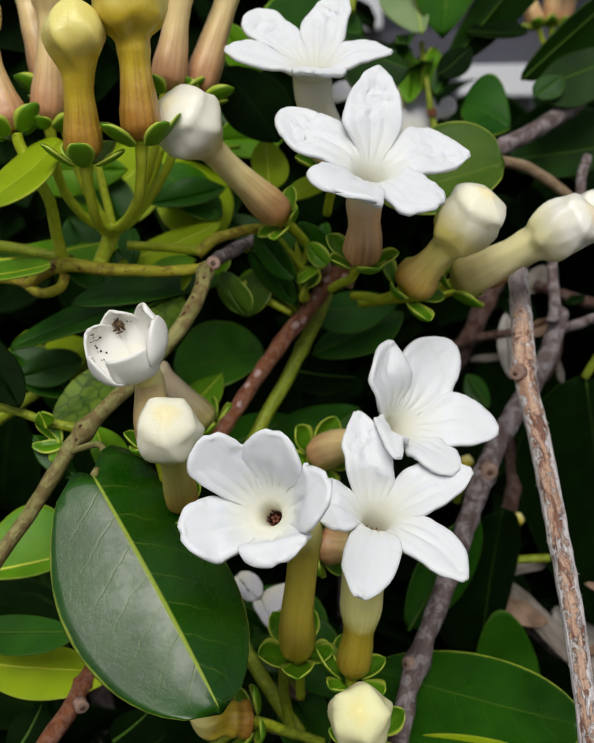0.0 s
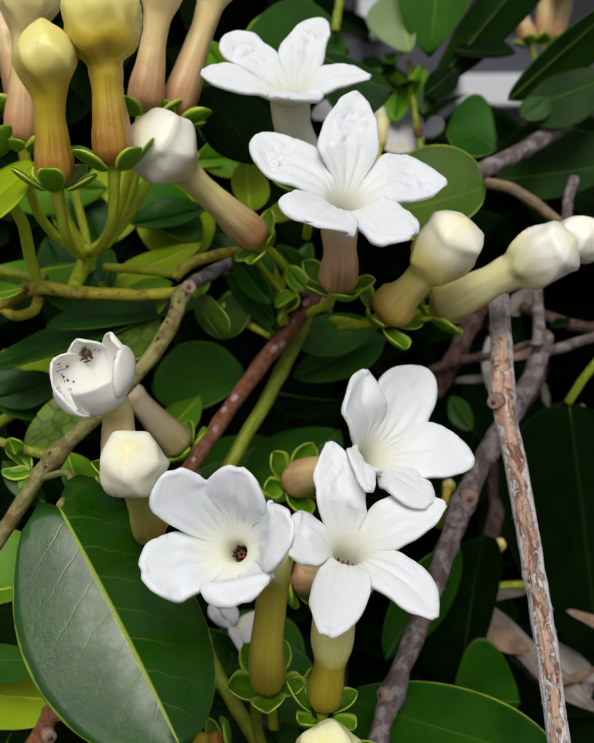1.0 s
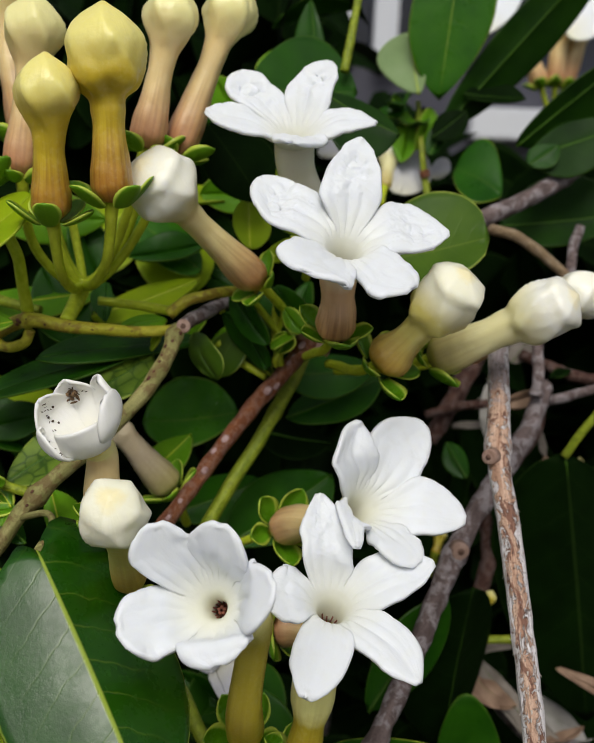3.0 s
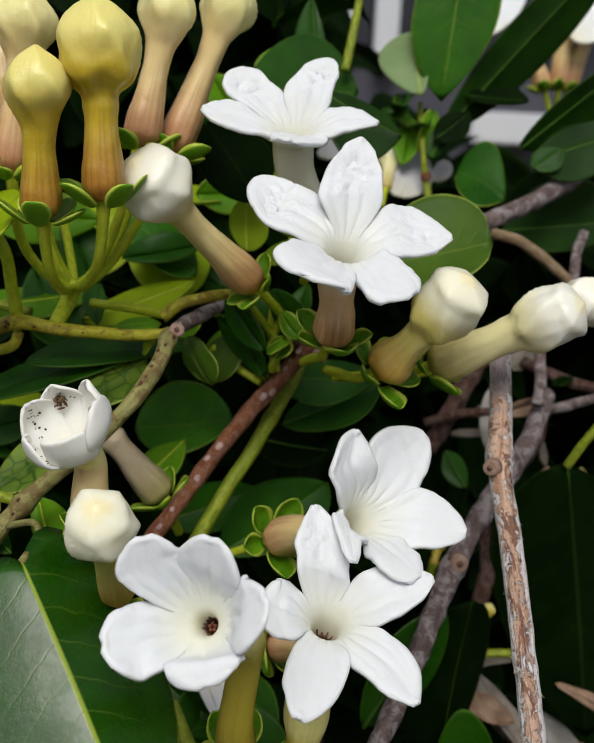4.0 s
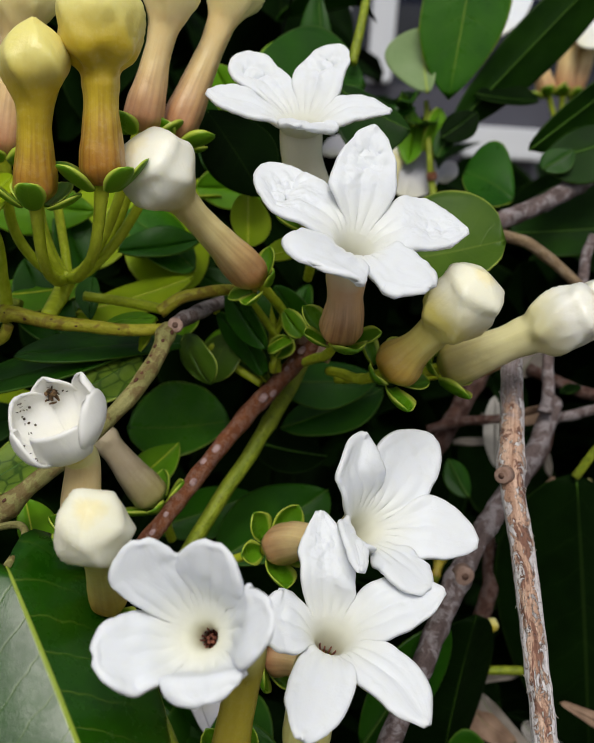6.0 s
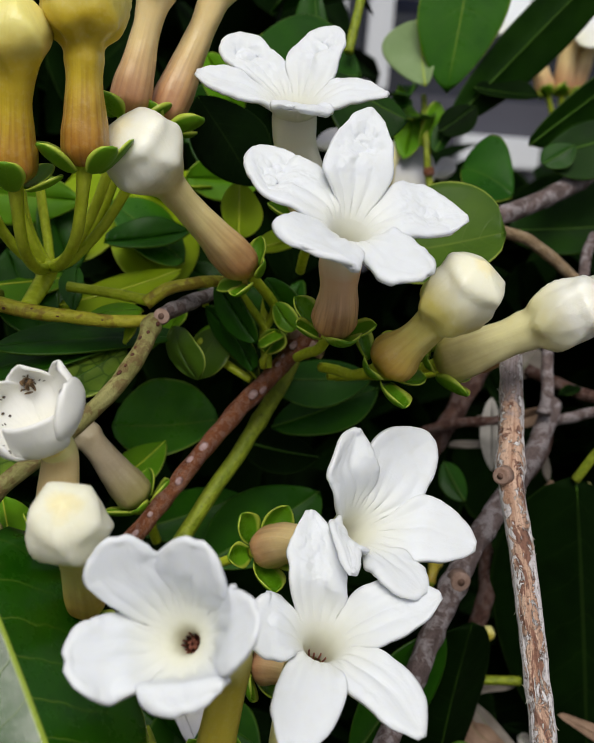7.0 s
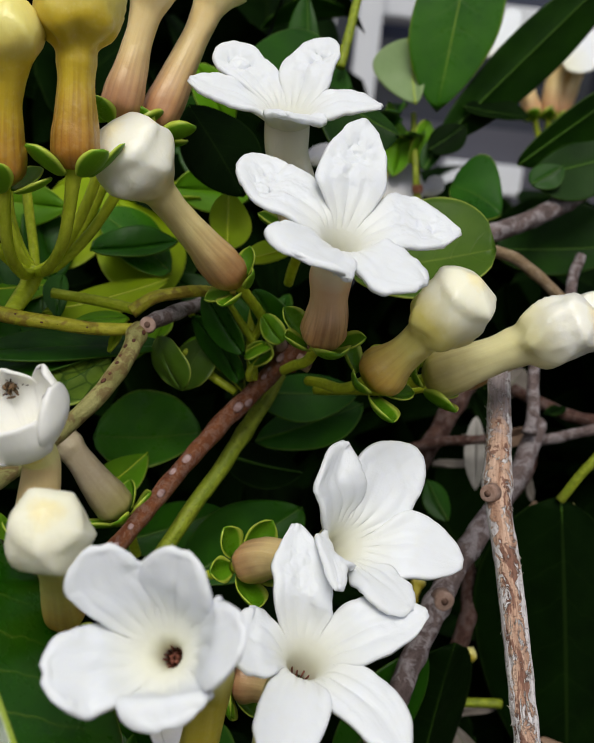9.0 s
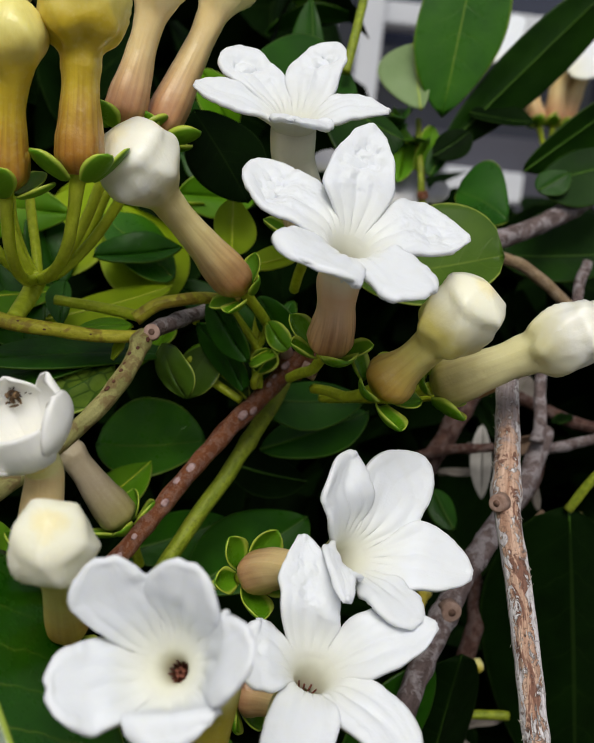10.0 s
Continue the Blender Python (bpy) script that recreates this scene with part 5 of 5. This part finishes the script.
leaf((-3.7, 44.6, 8.3), (1.2, 41.3, 3.2), (-2.6, 43.3, 3.6), (1.1, 42.5, 7.4), "small cupped leaf by the twig", SEPAL, 0.8, 0.5, (-5.5, 46.9, 1.7), 0.2, 0.6, 0.6)
leaf((-4.8, 43.5, -3.0), (-2.1, 43.1, 2.7), (-6.8, 44.5, 0.7), (-1.0, 42.1, -0.9), "tiny cupped leaf by the twig", SEPAL, 0.8, 0.5, (-5.3, 44.6, -6.3), 0.2, 0.6, 0.6)
leaf((-16.7, 43.9, 12.6), (-6.6, 36.5, 0.7), (-14.4, 41.2, 3.4), (-9.3, 36.8, 8.9), "narrow dark leaf by the joint", LEAF_DIM, 0.5, 0.5, None, 0.3)
leaf((-6.3, 48.6, 13.0), (1.1, 44.3, 5.1), (-5.0, 48.5, 5.7), (1.1, 44.1, 11.1), "small curled dark leaf", LEAF_DIM, 0.5, 0.5, None, 0.3)
leaf((-5.1, 48.3, -1.7), (-15.1, 57.4, 11.9), (-11.2, 49.2, 1.9), (-5.1, 54.8, 5.9), "small dark leaf by the twig", LEAF_DIM, 0.5, 0.5, None, 0.3)
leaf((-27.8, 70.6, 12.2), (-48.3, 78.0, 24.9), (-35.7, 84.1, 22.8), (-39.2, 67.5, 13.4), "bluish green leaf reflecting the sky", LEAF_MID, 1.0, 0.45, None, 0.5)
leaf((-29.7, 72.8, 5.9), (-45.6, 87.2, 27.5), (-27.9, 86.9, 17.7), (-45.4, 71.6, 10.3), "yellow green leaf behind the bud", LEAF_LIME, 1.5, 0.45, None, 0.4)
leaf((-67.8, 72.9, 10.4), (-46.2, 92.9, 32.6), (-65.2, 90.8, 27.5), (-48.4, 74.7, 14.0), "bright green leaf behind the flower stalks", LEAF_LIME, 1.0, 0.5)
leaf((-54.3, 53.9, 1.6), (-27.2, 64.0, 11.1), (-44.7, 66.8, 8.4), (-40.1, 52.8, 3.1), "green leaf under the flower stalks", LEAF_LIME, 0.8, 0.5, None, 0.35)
leaf((-91.0, 47.0, 3.3), (-49.2, 56.3, 8.7), (-73.1, 59.6, 8.5), (-69.6, 45.2, 2.1), "long green leaf behind the stem", LEAF_FRESH, 0.8, 0.5, None, 0.4)
leaf((-25.1, 59.7, 51.4), (-10.9, 58.5, 32.5), (-24.2, 57.5, 37.5), (-9.8, 66.7, 45.4), "leaf under the flower, painted in deep shade", LEAF_DEEP_SHADE, 0.8, 0.5)
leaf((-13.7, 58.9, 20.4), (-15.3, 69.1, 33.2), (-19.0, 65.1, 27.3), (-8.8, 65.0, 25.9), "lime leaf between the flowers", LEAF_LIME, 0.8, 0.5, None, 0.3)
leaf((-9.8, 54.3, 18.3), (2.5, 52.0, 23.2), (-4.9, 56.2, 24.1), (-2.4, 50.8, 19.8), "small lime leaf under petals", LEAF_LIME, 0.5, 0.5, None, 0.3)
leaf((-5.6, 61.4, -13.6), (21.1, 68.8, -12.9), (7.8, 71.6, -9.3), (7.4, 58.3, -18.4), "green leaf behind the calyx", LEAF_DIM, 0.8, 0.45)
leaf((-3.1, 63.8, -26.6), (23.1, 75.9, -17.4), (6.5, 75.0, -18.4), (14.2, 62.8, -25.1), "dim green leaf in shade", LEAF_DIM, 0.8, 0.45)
leaf((-11.5, 68.2, -32.1), (9.2, 71.8, -36.2), (-1.9, 75.4, -29.9), (-1.9, 62.6, -37.5), "leaf with deep shade painted on", LEAF_DEEP_SHADE, 0.8, 0.45)
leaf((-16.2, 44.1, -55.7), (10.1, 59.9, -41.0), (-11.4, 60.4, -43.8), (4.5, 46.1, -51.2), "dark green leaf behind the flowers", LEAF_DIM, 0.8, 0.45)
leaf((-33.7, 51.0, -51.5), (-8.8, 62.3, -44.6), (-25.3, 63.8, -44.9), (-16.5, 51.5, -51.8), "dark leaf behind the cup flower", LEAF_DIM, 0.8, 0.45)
leaf((-38.3, 42.7, -37.3), (-27.8, 53.9, -29.0), (-38.2, 52.5, -32.5), (-29.5, 43.6, -35.0), "pale green leaf with a hole", LEAF_FRESH, 0.6, 0.5, None, 0.3)
leaf((-46.3, -1.1, -35.9), (-52.4, 9.6, -27.6), (-52.0, 4.0, -32.3), (-44.9, 8.5, -31.9), "small olive leaf behind the bud stalk", LEAF_FRESH, 0.5, 0.5, None, 0.25)
leaf((-54.1, -3.2, -34.9), (-64.0, 1.1, -26.6), (-61.4, -2.5, -31.9), (-58.3, 2.5, -29.4), "small curled dark leaf at the joint", LEAF_DIM, 0.6, 0.5, None, 0.3)
leaf((-57.5, -0.2, -27.7), (-63.0, 1.3, -22.4), (-62.3, 1.1, -26.3), (-58.6, 0.2, -23.0), "small cupped bract on the old stem", SEPAL, 0.8, 0.5, None, 0.2, 0.6, 0.6)
leaf((-56.6, -0.2, -27.9), (-63.6, -1.5, -28.0), (-60.5, 0.0, -26.7), (-59.6, -2.7, -28.8), "small folded bract on the old stem", SEPAL, -0.8, 0.5, None, 0.2, 0.6, 0.7)
leaf((-58.1, -0.5, -28.9), (-59.2, -2.4, -31.4), (-59.9, -0.9, -29.8), (-57.7, -2.0, -30.4), "tiny bract on the old stem", SEPAL, 0.4, 0.5, None, 0.15, 0.4, 0.7)
leaf((-59.7, -1.9, -23.3), (-60.5, -2.9, -19.6), (-62.2, -1.7, -22.2), (-57.8, -3.1, -20.7), "tiny young green leaf", LEAF_FRESH, 0.2, 0.5, None, 0.2)
leaf((-62.5, 49.8, -18.1), (-74.1, 43.0, -25.2), (-73.9, 53.3, -18.9), (-64.8, 41.4, -24.8), "lime leaf tip behind the faded flower", LEAF_LIME, 0.6, 0.5, None, 0.3)
leaf((-68.8, 62.5, -23.5), (-87.6, 55.7, -30.4), (-82.1, 65.8, -25.0), (-76.5, 54.4, -28.7), "greyish leaf deep in the vine", LEAF_PALE, 0.6, 0.5, None, 0.3)
leaf((21.7, 27.8, -92.5), (41.5, 40.8, -65.7), (25.6, 33.5, -74.5), (39.0, 37.0, -85.1), "dark leaf behind the star flower", LEAF_DIM, 0.8, 0.45)
leaf((41.7, 38.9, -113.4), (60.5, 39.4, -113.7), (49.1, 40.7, -94.7), (52.1, 41.2, -127.7), "green leaf low by the branch", LEAF_DIM, 0.8, 0.45)
leaf((16.0, -1.3, -105.1), (45.2, -15.3, -96.1), (29.7, -6.8, -97.3), (28.4, -17.4, -100.9), "lime green leaf low down", LEAF_LIME, 0.8, 0.45)
leaf((-5.9, 12.2, -103.2), (-12.1, 19.1, -96.8), (-10.7, 13.9, -100.3), (-4.7, 18.3, -100.5), "brown withered hanging leaf", DRY, 0.6, 0.5, None, 0.3)
leaf((-50.6, -4.8, -102.4), (-42.7, 2.8, -99.1), (-50.8, 2.2, -100.0), (-39.3, -4.2, -101.7), "leaf beneath the large leaf, painted in shade", LEAF_DEEP_SHADE, 0.6, 0.5)
leaf((-74.2, -6.5, -105.4), (-69.2, 2.4, -97.5), (-77.4, 0.8, -101.8), (-65.2, -4.9, -101.3), "leaf low in the vine, painted in shade", LEAF_DEEP_SHADE, 0.6, 0.5)
leaf((-14.7, -2.8, -106.8), (-27.8, -5.6, -100.6), (-21.7, -0.0, -103.6), (-20.9, -8.3, -103.6), "small dark leaf low down", LEAF_DIM, 0.6, 0.5)
leaf((51.6, 89.4, -51.6), (45.5, 96.1, -42.6), (45.2, 92.0, -49.2), (51.6, 95.4, -45.6), "dark little leaf behind the petals", LEAF_DIM, 0.5, 0.5)

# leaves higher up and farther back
leaf((2.9, 77.8, 59.9), (23.9, 75.4, 49.7), (16.0, 84.0, 58.1), (11.5, 66.9, 43.8), "dark rounded leaf behind the top flower", LEAF_SHADED, 0.8, 0.55, None, 0.3)
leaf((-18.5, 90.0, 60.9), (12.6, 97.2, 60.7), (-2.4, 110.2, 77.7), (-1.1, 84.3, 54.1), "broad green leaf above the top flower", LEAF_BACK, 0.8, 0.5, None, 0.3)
leaf((32.6, 130.2, 61.8), (28.7, 138.4, 81.2), (18.9, 136.5, 72.1), (34.0, 132.3, 71.9), "pale yellow green leaf", LEAF_PALE, 0.8, 0.5, None, 0.2)
leaf((44.1, 134.2, 117.3), (39.3, 132.0, 60.4), (28.4, 133.3, 84.5), (54.7, 129.7, 87.9), "broad upright green leaf", LEAF_MID, 0.8, 0.6, None, 0.3)
leaf((40.6, 131.9, 51.0), (93.2, 138.9, 113.0), (59.1, 133.1, 84.9), (74.1, 139.1, 75.6), "long dark blade shaped leaf", LEAF_SHADED, 0.8, 0.5, None, 0.3)
leaf((63.0, 120.8, 47.2), (103.6, 121.9, 82.3), (77.0, 118.5, 65.4), (90.0, 124.7, 57.5), "large dark leaf in shade", LEAF_SHADED, 0.8, 0.5, None, 0.3)
leaf((44.1, 116.9, 39.4), (57.5, 105.0, 33.1), (54.7, 119.8, 47.8), (47.3, 101.8, 30.6), "folded leaf with a yellowish edge", LEAF_EDGE, -1.5, 0.55, None, 0.14)
leaf((46.8, 130.7, 62.3), (67.2, 134.0, 61.6), (58.4, 136.7, 67.2), (55.6, 128.1, 60.6), "small leaf painted in deep shade", LEAF_DEEP_SHADE, 0.5, 0.5, None, 0.12)
leaf((37.6, 126.1, 48.7), (48.2, 129.1, 57.3), (39.8, 130.5, 56.1), (46.2, 124.7, 50.0), "small leaf by the bud stalk, painted in shade", LEAF_DEEP_SHADE, 0.5, 0.5, None, 0.12)
leaf((66.4, 114.9, 44.0), (97.3, 123.4, 54.9), (79.4, 123.1, 55.9), (82.1, 112.1, 40.2), "dark leaf with a pale tip", LEAF_SHADED, 0.8, 0.5)
leaf((59.8, 120.5, 22.1), (103.3, 129.7, 26.9), (82.5, 136.9, 39.2), (79.2, 117.7, 17.5), "large dim green leaf behind the branch", LEAF_SHADED, 0.8, 0.5, None, 0.3)
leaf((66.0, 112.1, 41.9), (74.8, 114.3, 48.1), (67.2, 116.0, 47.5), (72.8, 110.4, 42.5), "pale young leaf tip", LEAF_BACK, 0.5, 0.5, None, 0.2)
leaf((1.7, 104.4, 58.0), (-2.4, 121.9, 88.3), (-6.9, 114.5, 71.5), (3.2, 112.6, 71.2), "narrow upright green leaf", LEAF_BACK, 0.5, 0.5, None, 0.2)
stem("stem", [(8.5, 96.7, 66.5), (10.3, 101.8, 77.1), (11.8, 109.4, 89.4), (12.5, 117.1, 102.0)], [1.3, 1.2, 1.0], "slim dark green upright shoot", ROSY_STEM, "stem", 0.06)
leaf((36.9, 126.1, 43.1), (43.7, 134.6, 56.3), (36.5, 130.5, 50.4), (42.6, 130.2, 48.9), "small green leaf on a side shoot", LEAF_BACK, 0.5, 0.5, None, 0.3)
stem("twig", [(36.3, 127.8, 36.2), (35.9, 128.2, 38.6)], [1.5, 1.7, 1.5], "short reddish joint of a pale shoot", BARK_BROWN, "twig", 0.1)
stem("stem", [(39.0, 122.0, 22.0), (36.5, 127.6, 34.1), (35.0, 129.0, 42.3), (33.8, 135.0, 52.1), (33.5, 141.6, 59.8)], [1.3, 1.1, 0.9], "pale green shoot with a red joint", ROSY_STEM, "stem", 0.1, ((0.33, 0.3),))

def scatter(count, a, b, materials, labels, seed, size=(18, 34), facing=(0.0, -0.75, 0.65), slim=1.0):
    """Single leaves at chance angles in a small space, upper sides turned to the light."""
    rng = np.random.RandomState(seed)
    low, high = np.minimum(a, b), np.maximum(a, b)
    for i in range(count):
        c = rng.uniform(low, high)
        n = unit(np.array(facing) + rng.normal(size=3) * 0.38)
        d = rng.normal(size=3)
        d = unit(d - n * np.dot(d, n))
        side = np.cross(n, d)
        L = rng.uniform(*size)
        W = L * rng.uniform(0.22, 0.31) * slim
        fold = n * W * rng.uniform(0.05, 0.5)
        m = c - d * L * 0.05
        leaf(c - d * L / 2, c + d * L / 2, m - side * W + fold, m + side * W + fold, labels[i % len(labels)], materials[i % len(materials)], rng.uniform(-2, 2.5), 0.45, None, 0.12, 1.2, 0.85)


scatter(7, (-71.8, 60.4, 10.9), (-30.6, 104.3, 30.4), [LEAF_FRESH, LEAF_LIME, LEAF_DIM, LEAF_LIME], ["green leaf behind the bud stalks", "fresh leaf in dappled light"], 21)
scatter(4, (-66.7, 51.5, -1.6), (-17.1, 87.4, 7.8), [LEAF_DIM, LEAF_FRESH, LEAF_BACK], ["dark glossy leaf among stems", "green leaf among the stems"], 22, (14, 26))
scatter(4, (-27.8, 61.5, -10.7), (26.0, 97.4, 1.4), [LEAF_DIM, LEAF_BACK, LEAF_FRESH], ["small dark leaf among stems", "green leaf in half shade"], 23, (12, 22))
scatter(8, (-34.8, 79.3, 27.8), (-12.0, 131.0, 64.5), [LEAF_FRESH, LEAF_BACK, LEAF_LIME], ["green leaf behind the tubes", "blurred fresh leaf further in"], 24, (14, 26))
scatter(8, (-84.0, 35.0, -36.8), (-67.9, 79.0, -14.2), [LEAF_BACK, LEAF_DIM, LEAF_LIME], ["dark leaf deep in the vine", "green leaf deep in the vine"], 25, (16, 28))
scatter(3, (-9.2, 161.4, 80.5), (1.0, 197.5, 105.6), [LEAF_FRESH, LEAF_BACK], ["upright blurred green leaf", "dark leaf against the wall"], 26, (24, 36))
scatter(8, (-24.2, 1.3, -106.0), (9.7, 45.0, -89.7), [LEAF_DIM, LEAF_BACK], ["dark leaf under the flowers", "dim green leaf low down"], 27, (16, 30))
scatter(8, (40.1, 82.5, -49.1), (90.7, 123.3, -6.5), [PALE_DRY, LEAF_DEEP_SHADE, DRY], ["pale dry leaf in the tangle", "leaf in the tangle, painted in deep shade", "brown leaf in the tangle"], 28, (10, 18), (0.0, -0.4, 0.65), 0.55)
scatter(6, (43.7, 50.2, -121.3), (87.0, 84.6, -98.9), [DRY, LEAF_DEEP_SHADE, PALE_DRY], ["rusty dead leaf in the tangle", "leaf with deep shade painted on", "bleached dead leaf lying low"], 29, (14, 24), (0.0, -0.2, 0.8), 0.5)
scatter(8, (24.0, 130.0, 46.0), (36.0, 146.0, 66.0), [LEAF_BACK, LEAF_FRESH, LEAF_DIM], ["small green leaf on a far shoot", "yellow green young leaf on a far shoot", "small dark leaf on a far shoot"], 31, (9, 17), (0.0, -0.5, 0.7), 1.1)

# blurred flowers and buds farther back
def far_petal(base, tip, left, right, label):
    ob = leaf(base, tip, left, right, label, PETAL_SHADED if "lilac" in label else PETAL, 1.0, 0.5, None, 0.0, 1.0, 0.5, 0.9)
    ob.name = "petal_fallen" if "fallen" in label else "flower_petal"
    ob["category"] = "petal"
    return ob


far_petal((3.1, 124.5, 41.4), (7.9, 130.8, 48.0), (1.6, 127.7, 45.1), (10.1, 125.6, 44.3), "white petal painted in lilac shade")
far_petal((27.8, 126.8, 30.7), (33.5, 143.6, 45.3), (24.7, 131.9, 38.3), (39.0, 134.8, 35.5), "white petal of a flower painted in lilac shade")
far_petal((40.5, 138.9, 35.3), (43.2, 146.1, 42.0), (38.8, 139.7, 38.3), (45.6, 140.2, 39.2), "small white petal farther back, painted in lilac shade")
bud((23.2, 127.1, 32.5), (25.4, 141.1, 44.8), "blurred cream bud before a shaded flower", 3.8, 2.4, 2.4, CREAM_BUD, (22.0, 120.0, 28.0), 0.2, 0, False)
bud((54.8, 60.6, -81.6), (57.9, 64.5, -75.9), "small pale green bud in the shade", 1.9, 1.2, 1.4, OLIVE, (52.9, 63.9, -88.0), 0.2, 0, False, stalk=ROSY_STEM)
bud((40.7, 64.9, -65.7), (42.6, 69.0, -59.1), "small pale green bud beside the grey branch", 1.9, 1.2, 1.4, OLIVE, (39.5, 67.7, -73.7), 0.6, 0, False, stalk=ROSY_STEM)
far_petal((-17.9, 29.3, -83.4), (-12.7, 23.2, -90.3), (-18.4, 26.4, -85.9), (-7.8, 30.3, -81.2), "white petal painted in deep lilac shade")
far_petal((-23.5, 30.8, -77.9), (-17.8, 27.3, -83.0), (-23.6, 29.5, -82.1), (-17.9, 30.9, -78.0), "white petal behind the leaf, painted in lilac shade")
far_petal((-68.5, 58.5, -16.3), (-62.2, 64.5, -11.0), (-68.3, 61.8, -12.4), (-62.6, 59.0, -15.2), "white petal behind the faded flower")
far_petal((63.0, 244.6, 89.3), (84.2, 260.1, 114.1), (69.5, 254.0, 104.2), (78.7, 246.5, 98.5), "narrow white petal far back")
far_petal((102.9, 244.7, 91.4), (124.2, 253.6, 109.6), (108.6, 251.5, 104.0), (115.9, 242.8, 92.5), "white petal far behind the leaves")
bud((95.3, 250.2, 70.4), (84.4, 249.5, 94.4), "blurred pinkish bud far back", 5.0, 3.6, 4.2, ROSE, (101.9, 253.1, 55.2), 0.2)
bud((102.3, 254.4, 71.2), (103.3, 255.6, 104.5), "blurred cream bud far back", 5.0, 4.0, 4.2, ROSE, (103.4, 255.2, 55.4), 0.5)
bud((106.9, 256.6, 71.7), (114.8, 257.9, 105.9), "blurred pale bud far back", 5.0, 4.0, 4.2, ROSE, (104.5, 255.2, 55.5), 0.7)
leaf((65.5, 108.1, -19.2), (72.7, 115.0, -11.2), (66.0, 111.9, -13.7), (73.7, 111.2, -16.8), "grey withered hanging leaf", PALE_DRY, 0.5, 0.5, None, 0.1)
leaf((59.4, 108.1, -25.4), (60.4, 99.9, -45.5), (56.6, 104.9, -35.7), (62.6, 103.1, -35.3), "pale withered leaf behind the branch", BLEACHED, 0.5, 0.5, None, 0.1)
leaf((54.6, 70.8, -100.0), (87.0, 53.3, -127.4), (72.5, 65.5, -111.0), (66.4, 59.6, -114.1), "pale withered leaf lying low in the tangle", PALE_DRY, 4.0, 0.45, None, 0.1, 5.0, 0.9)
leaf((73.4, 78.8, -117.4), (92.6, 69.0, -127.8), (84.4, 76.1, -118.7), (80.2, 68.1, -124.2), "bleached dry leaf behind the peeling branch", BLEACHED, 3.0, 0.5, None, 0.1, 5.0, 0.9)
leaf((51.8, 66.7, -99.3), (66.7, 59.6, -110.9), (62.0, 67.3, -104.1), (55.7, 60.3, -106.0), "rust brown dead leaf", DRY, 4.0, 0.5, None, 0.1, 5.0, 0.9)


# ---- the vine's inside, its darkness put into the leaf colour ----
def foliage(name, count, low, high, size, material, label, seed, keep=None):
    """Countless leaves that fill a space, each with a bent blade."""
    rng = np.random.RandomState(seed)
    verts, faces, uvs = [], [], []
    made = 0
    while made < count:
        c = rng.uniform(low, high)
        if keep and not keep(c):
            continue
        made += 1
        L = rng.uniform(*size)
        W = L * rng.uniform(0.26, 0.36)
        d = unit(rng.normal(size=3) * (1, 0.7, 1) + (0, -0.2, -0.3))
        n = unit(rng.normal(size=3) * 0.7 + (0, -0.35, 0.9))
        side = unit(np.cross(d, n))
        n = np.cross(side, d)
        k = len(verts)
        for i, s in enumerate((0, 0.12, 0.3, 0.5, 0.7, 0.88, 1.0)):
            w = W * (0.03, 0.55, 0.92, 1.0, 0.85, 0.5, 0.03)[i]
            mid = c + d * (s - 0.5) * L - n * L * 0.25 * (s - 0.4) ** 2
            for v in (-1, -0.5, 0, 0.5, 1):
                verts.append(mid + side * v * w + n * (abs(v) * w * 0.25))
                uvs.append((s, 0.5 + v / 2))
        for i in range(6):
            for j in range(4):
                a = k + i * 5 + j
                faces.append((a, a + 1, a + 6, a + 5))
    base = np.array((0.05, 0.5, 0.0))
    ob = new(name, mesh_of(name, np.array(verts) - base, faces, uvs, material))
    ob.location = Vector(base)
    return tagged(ob, label, "foliage", "", "stuff")


def hollow(c):
    """Keeps the open view to the wall, high up on one side, free of leaves."""
    run = c[1] - 0.07
    over_sill = c[0] > 0.040 + 0.03 * run and c[2] > 1.225 + 0.06 * run
    over_ledge = c[0] > 0.06 + 0.08 * run and c[2] > 1.21 + 0.03 * run
    return c[0] > 0.4 or not (over_sill or over_ledge)


foliage("foliage", 900, (-0.20, 0.41, 0.95), (0.30, 0.52, 1.30), (0.035, 0.065), LEAF_DEEP_SHADE, "dense leaves inside the vine, deep shade painted in", 3, hollow)
foliage("foliage_deep", 1500, (-0.35, 0.48, 0.85), (0.45, 0.75, 1.32), (0.05, 0.08), LEAF_DEEP_SHADE, "leaves deep inside the vine, shade painted in", 5, hollow)
foliage("foliage_under", 500, (-0.20, 0.20, 0.80), (0.30, 0.42, 1.04), (0.04, 0.07), LEAF_DEEP_SHADE, "leaves low in the vine, shade painted in", 9)
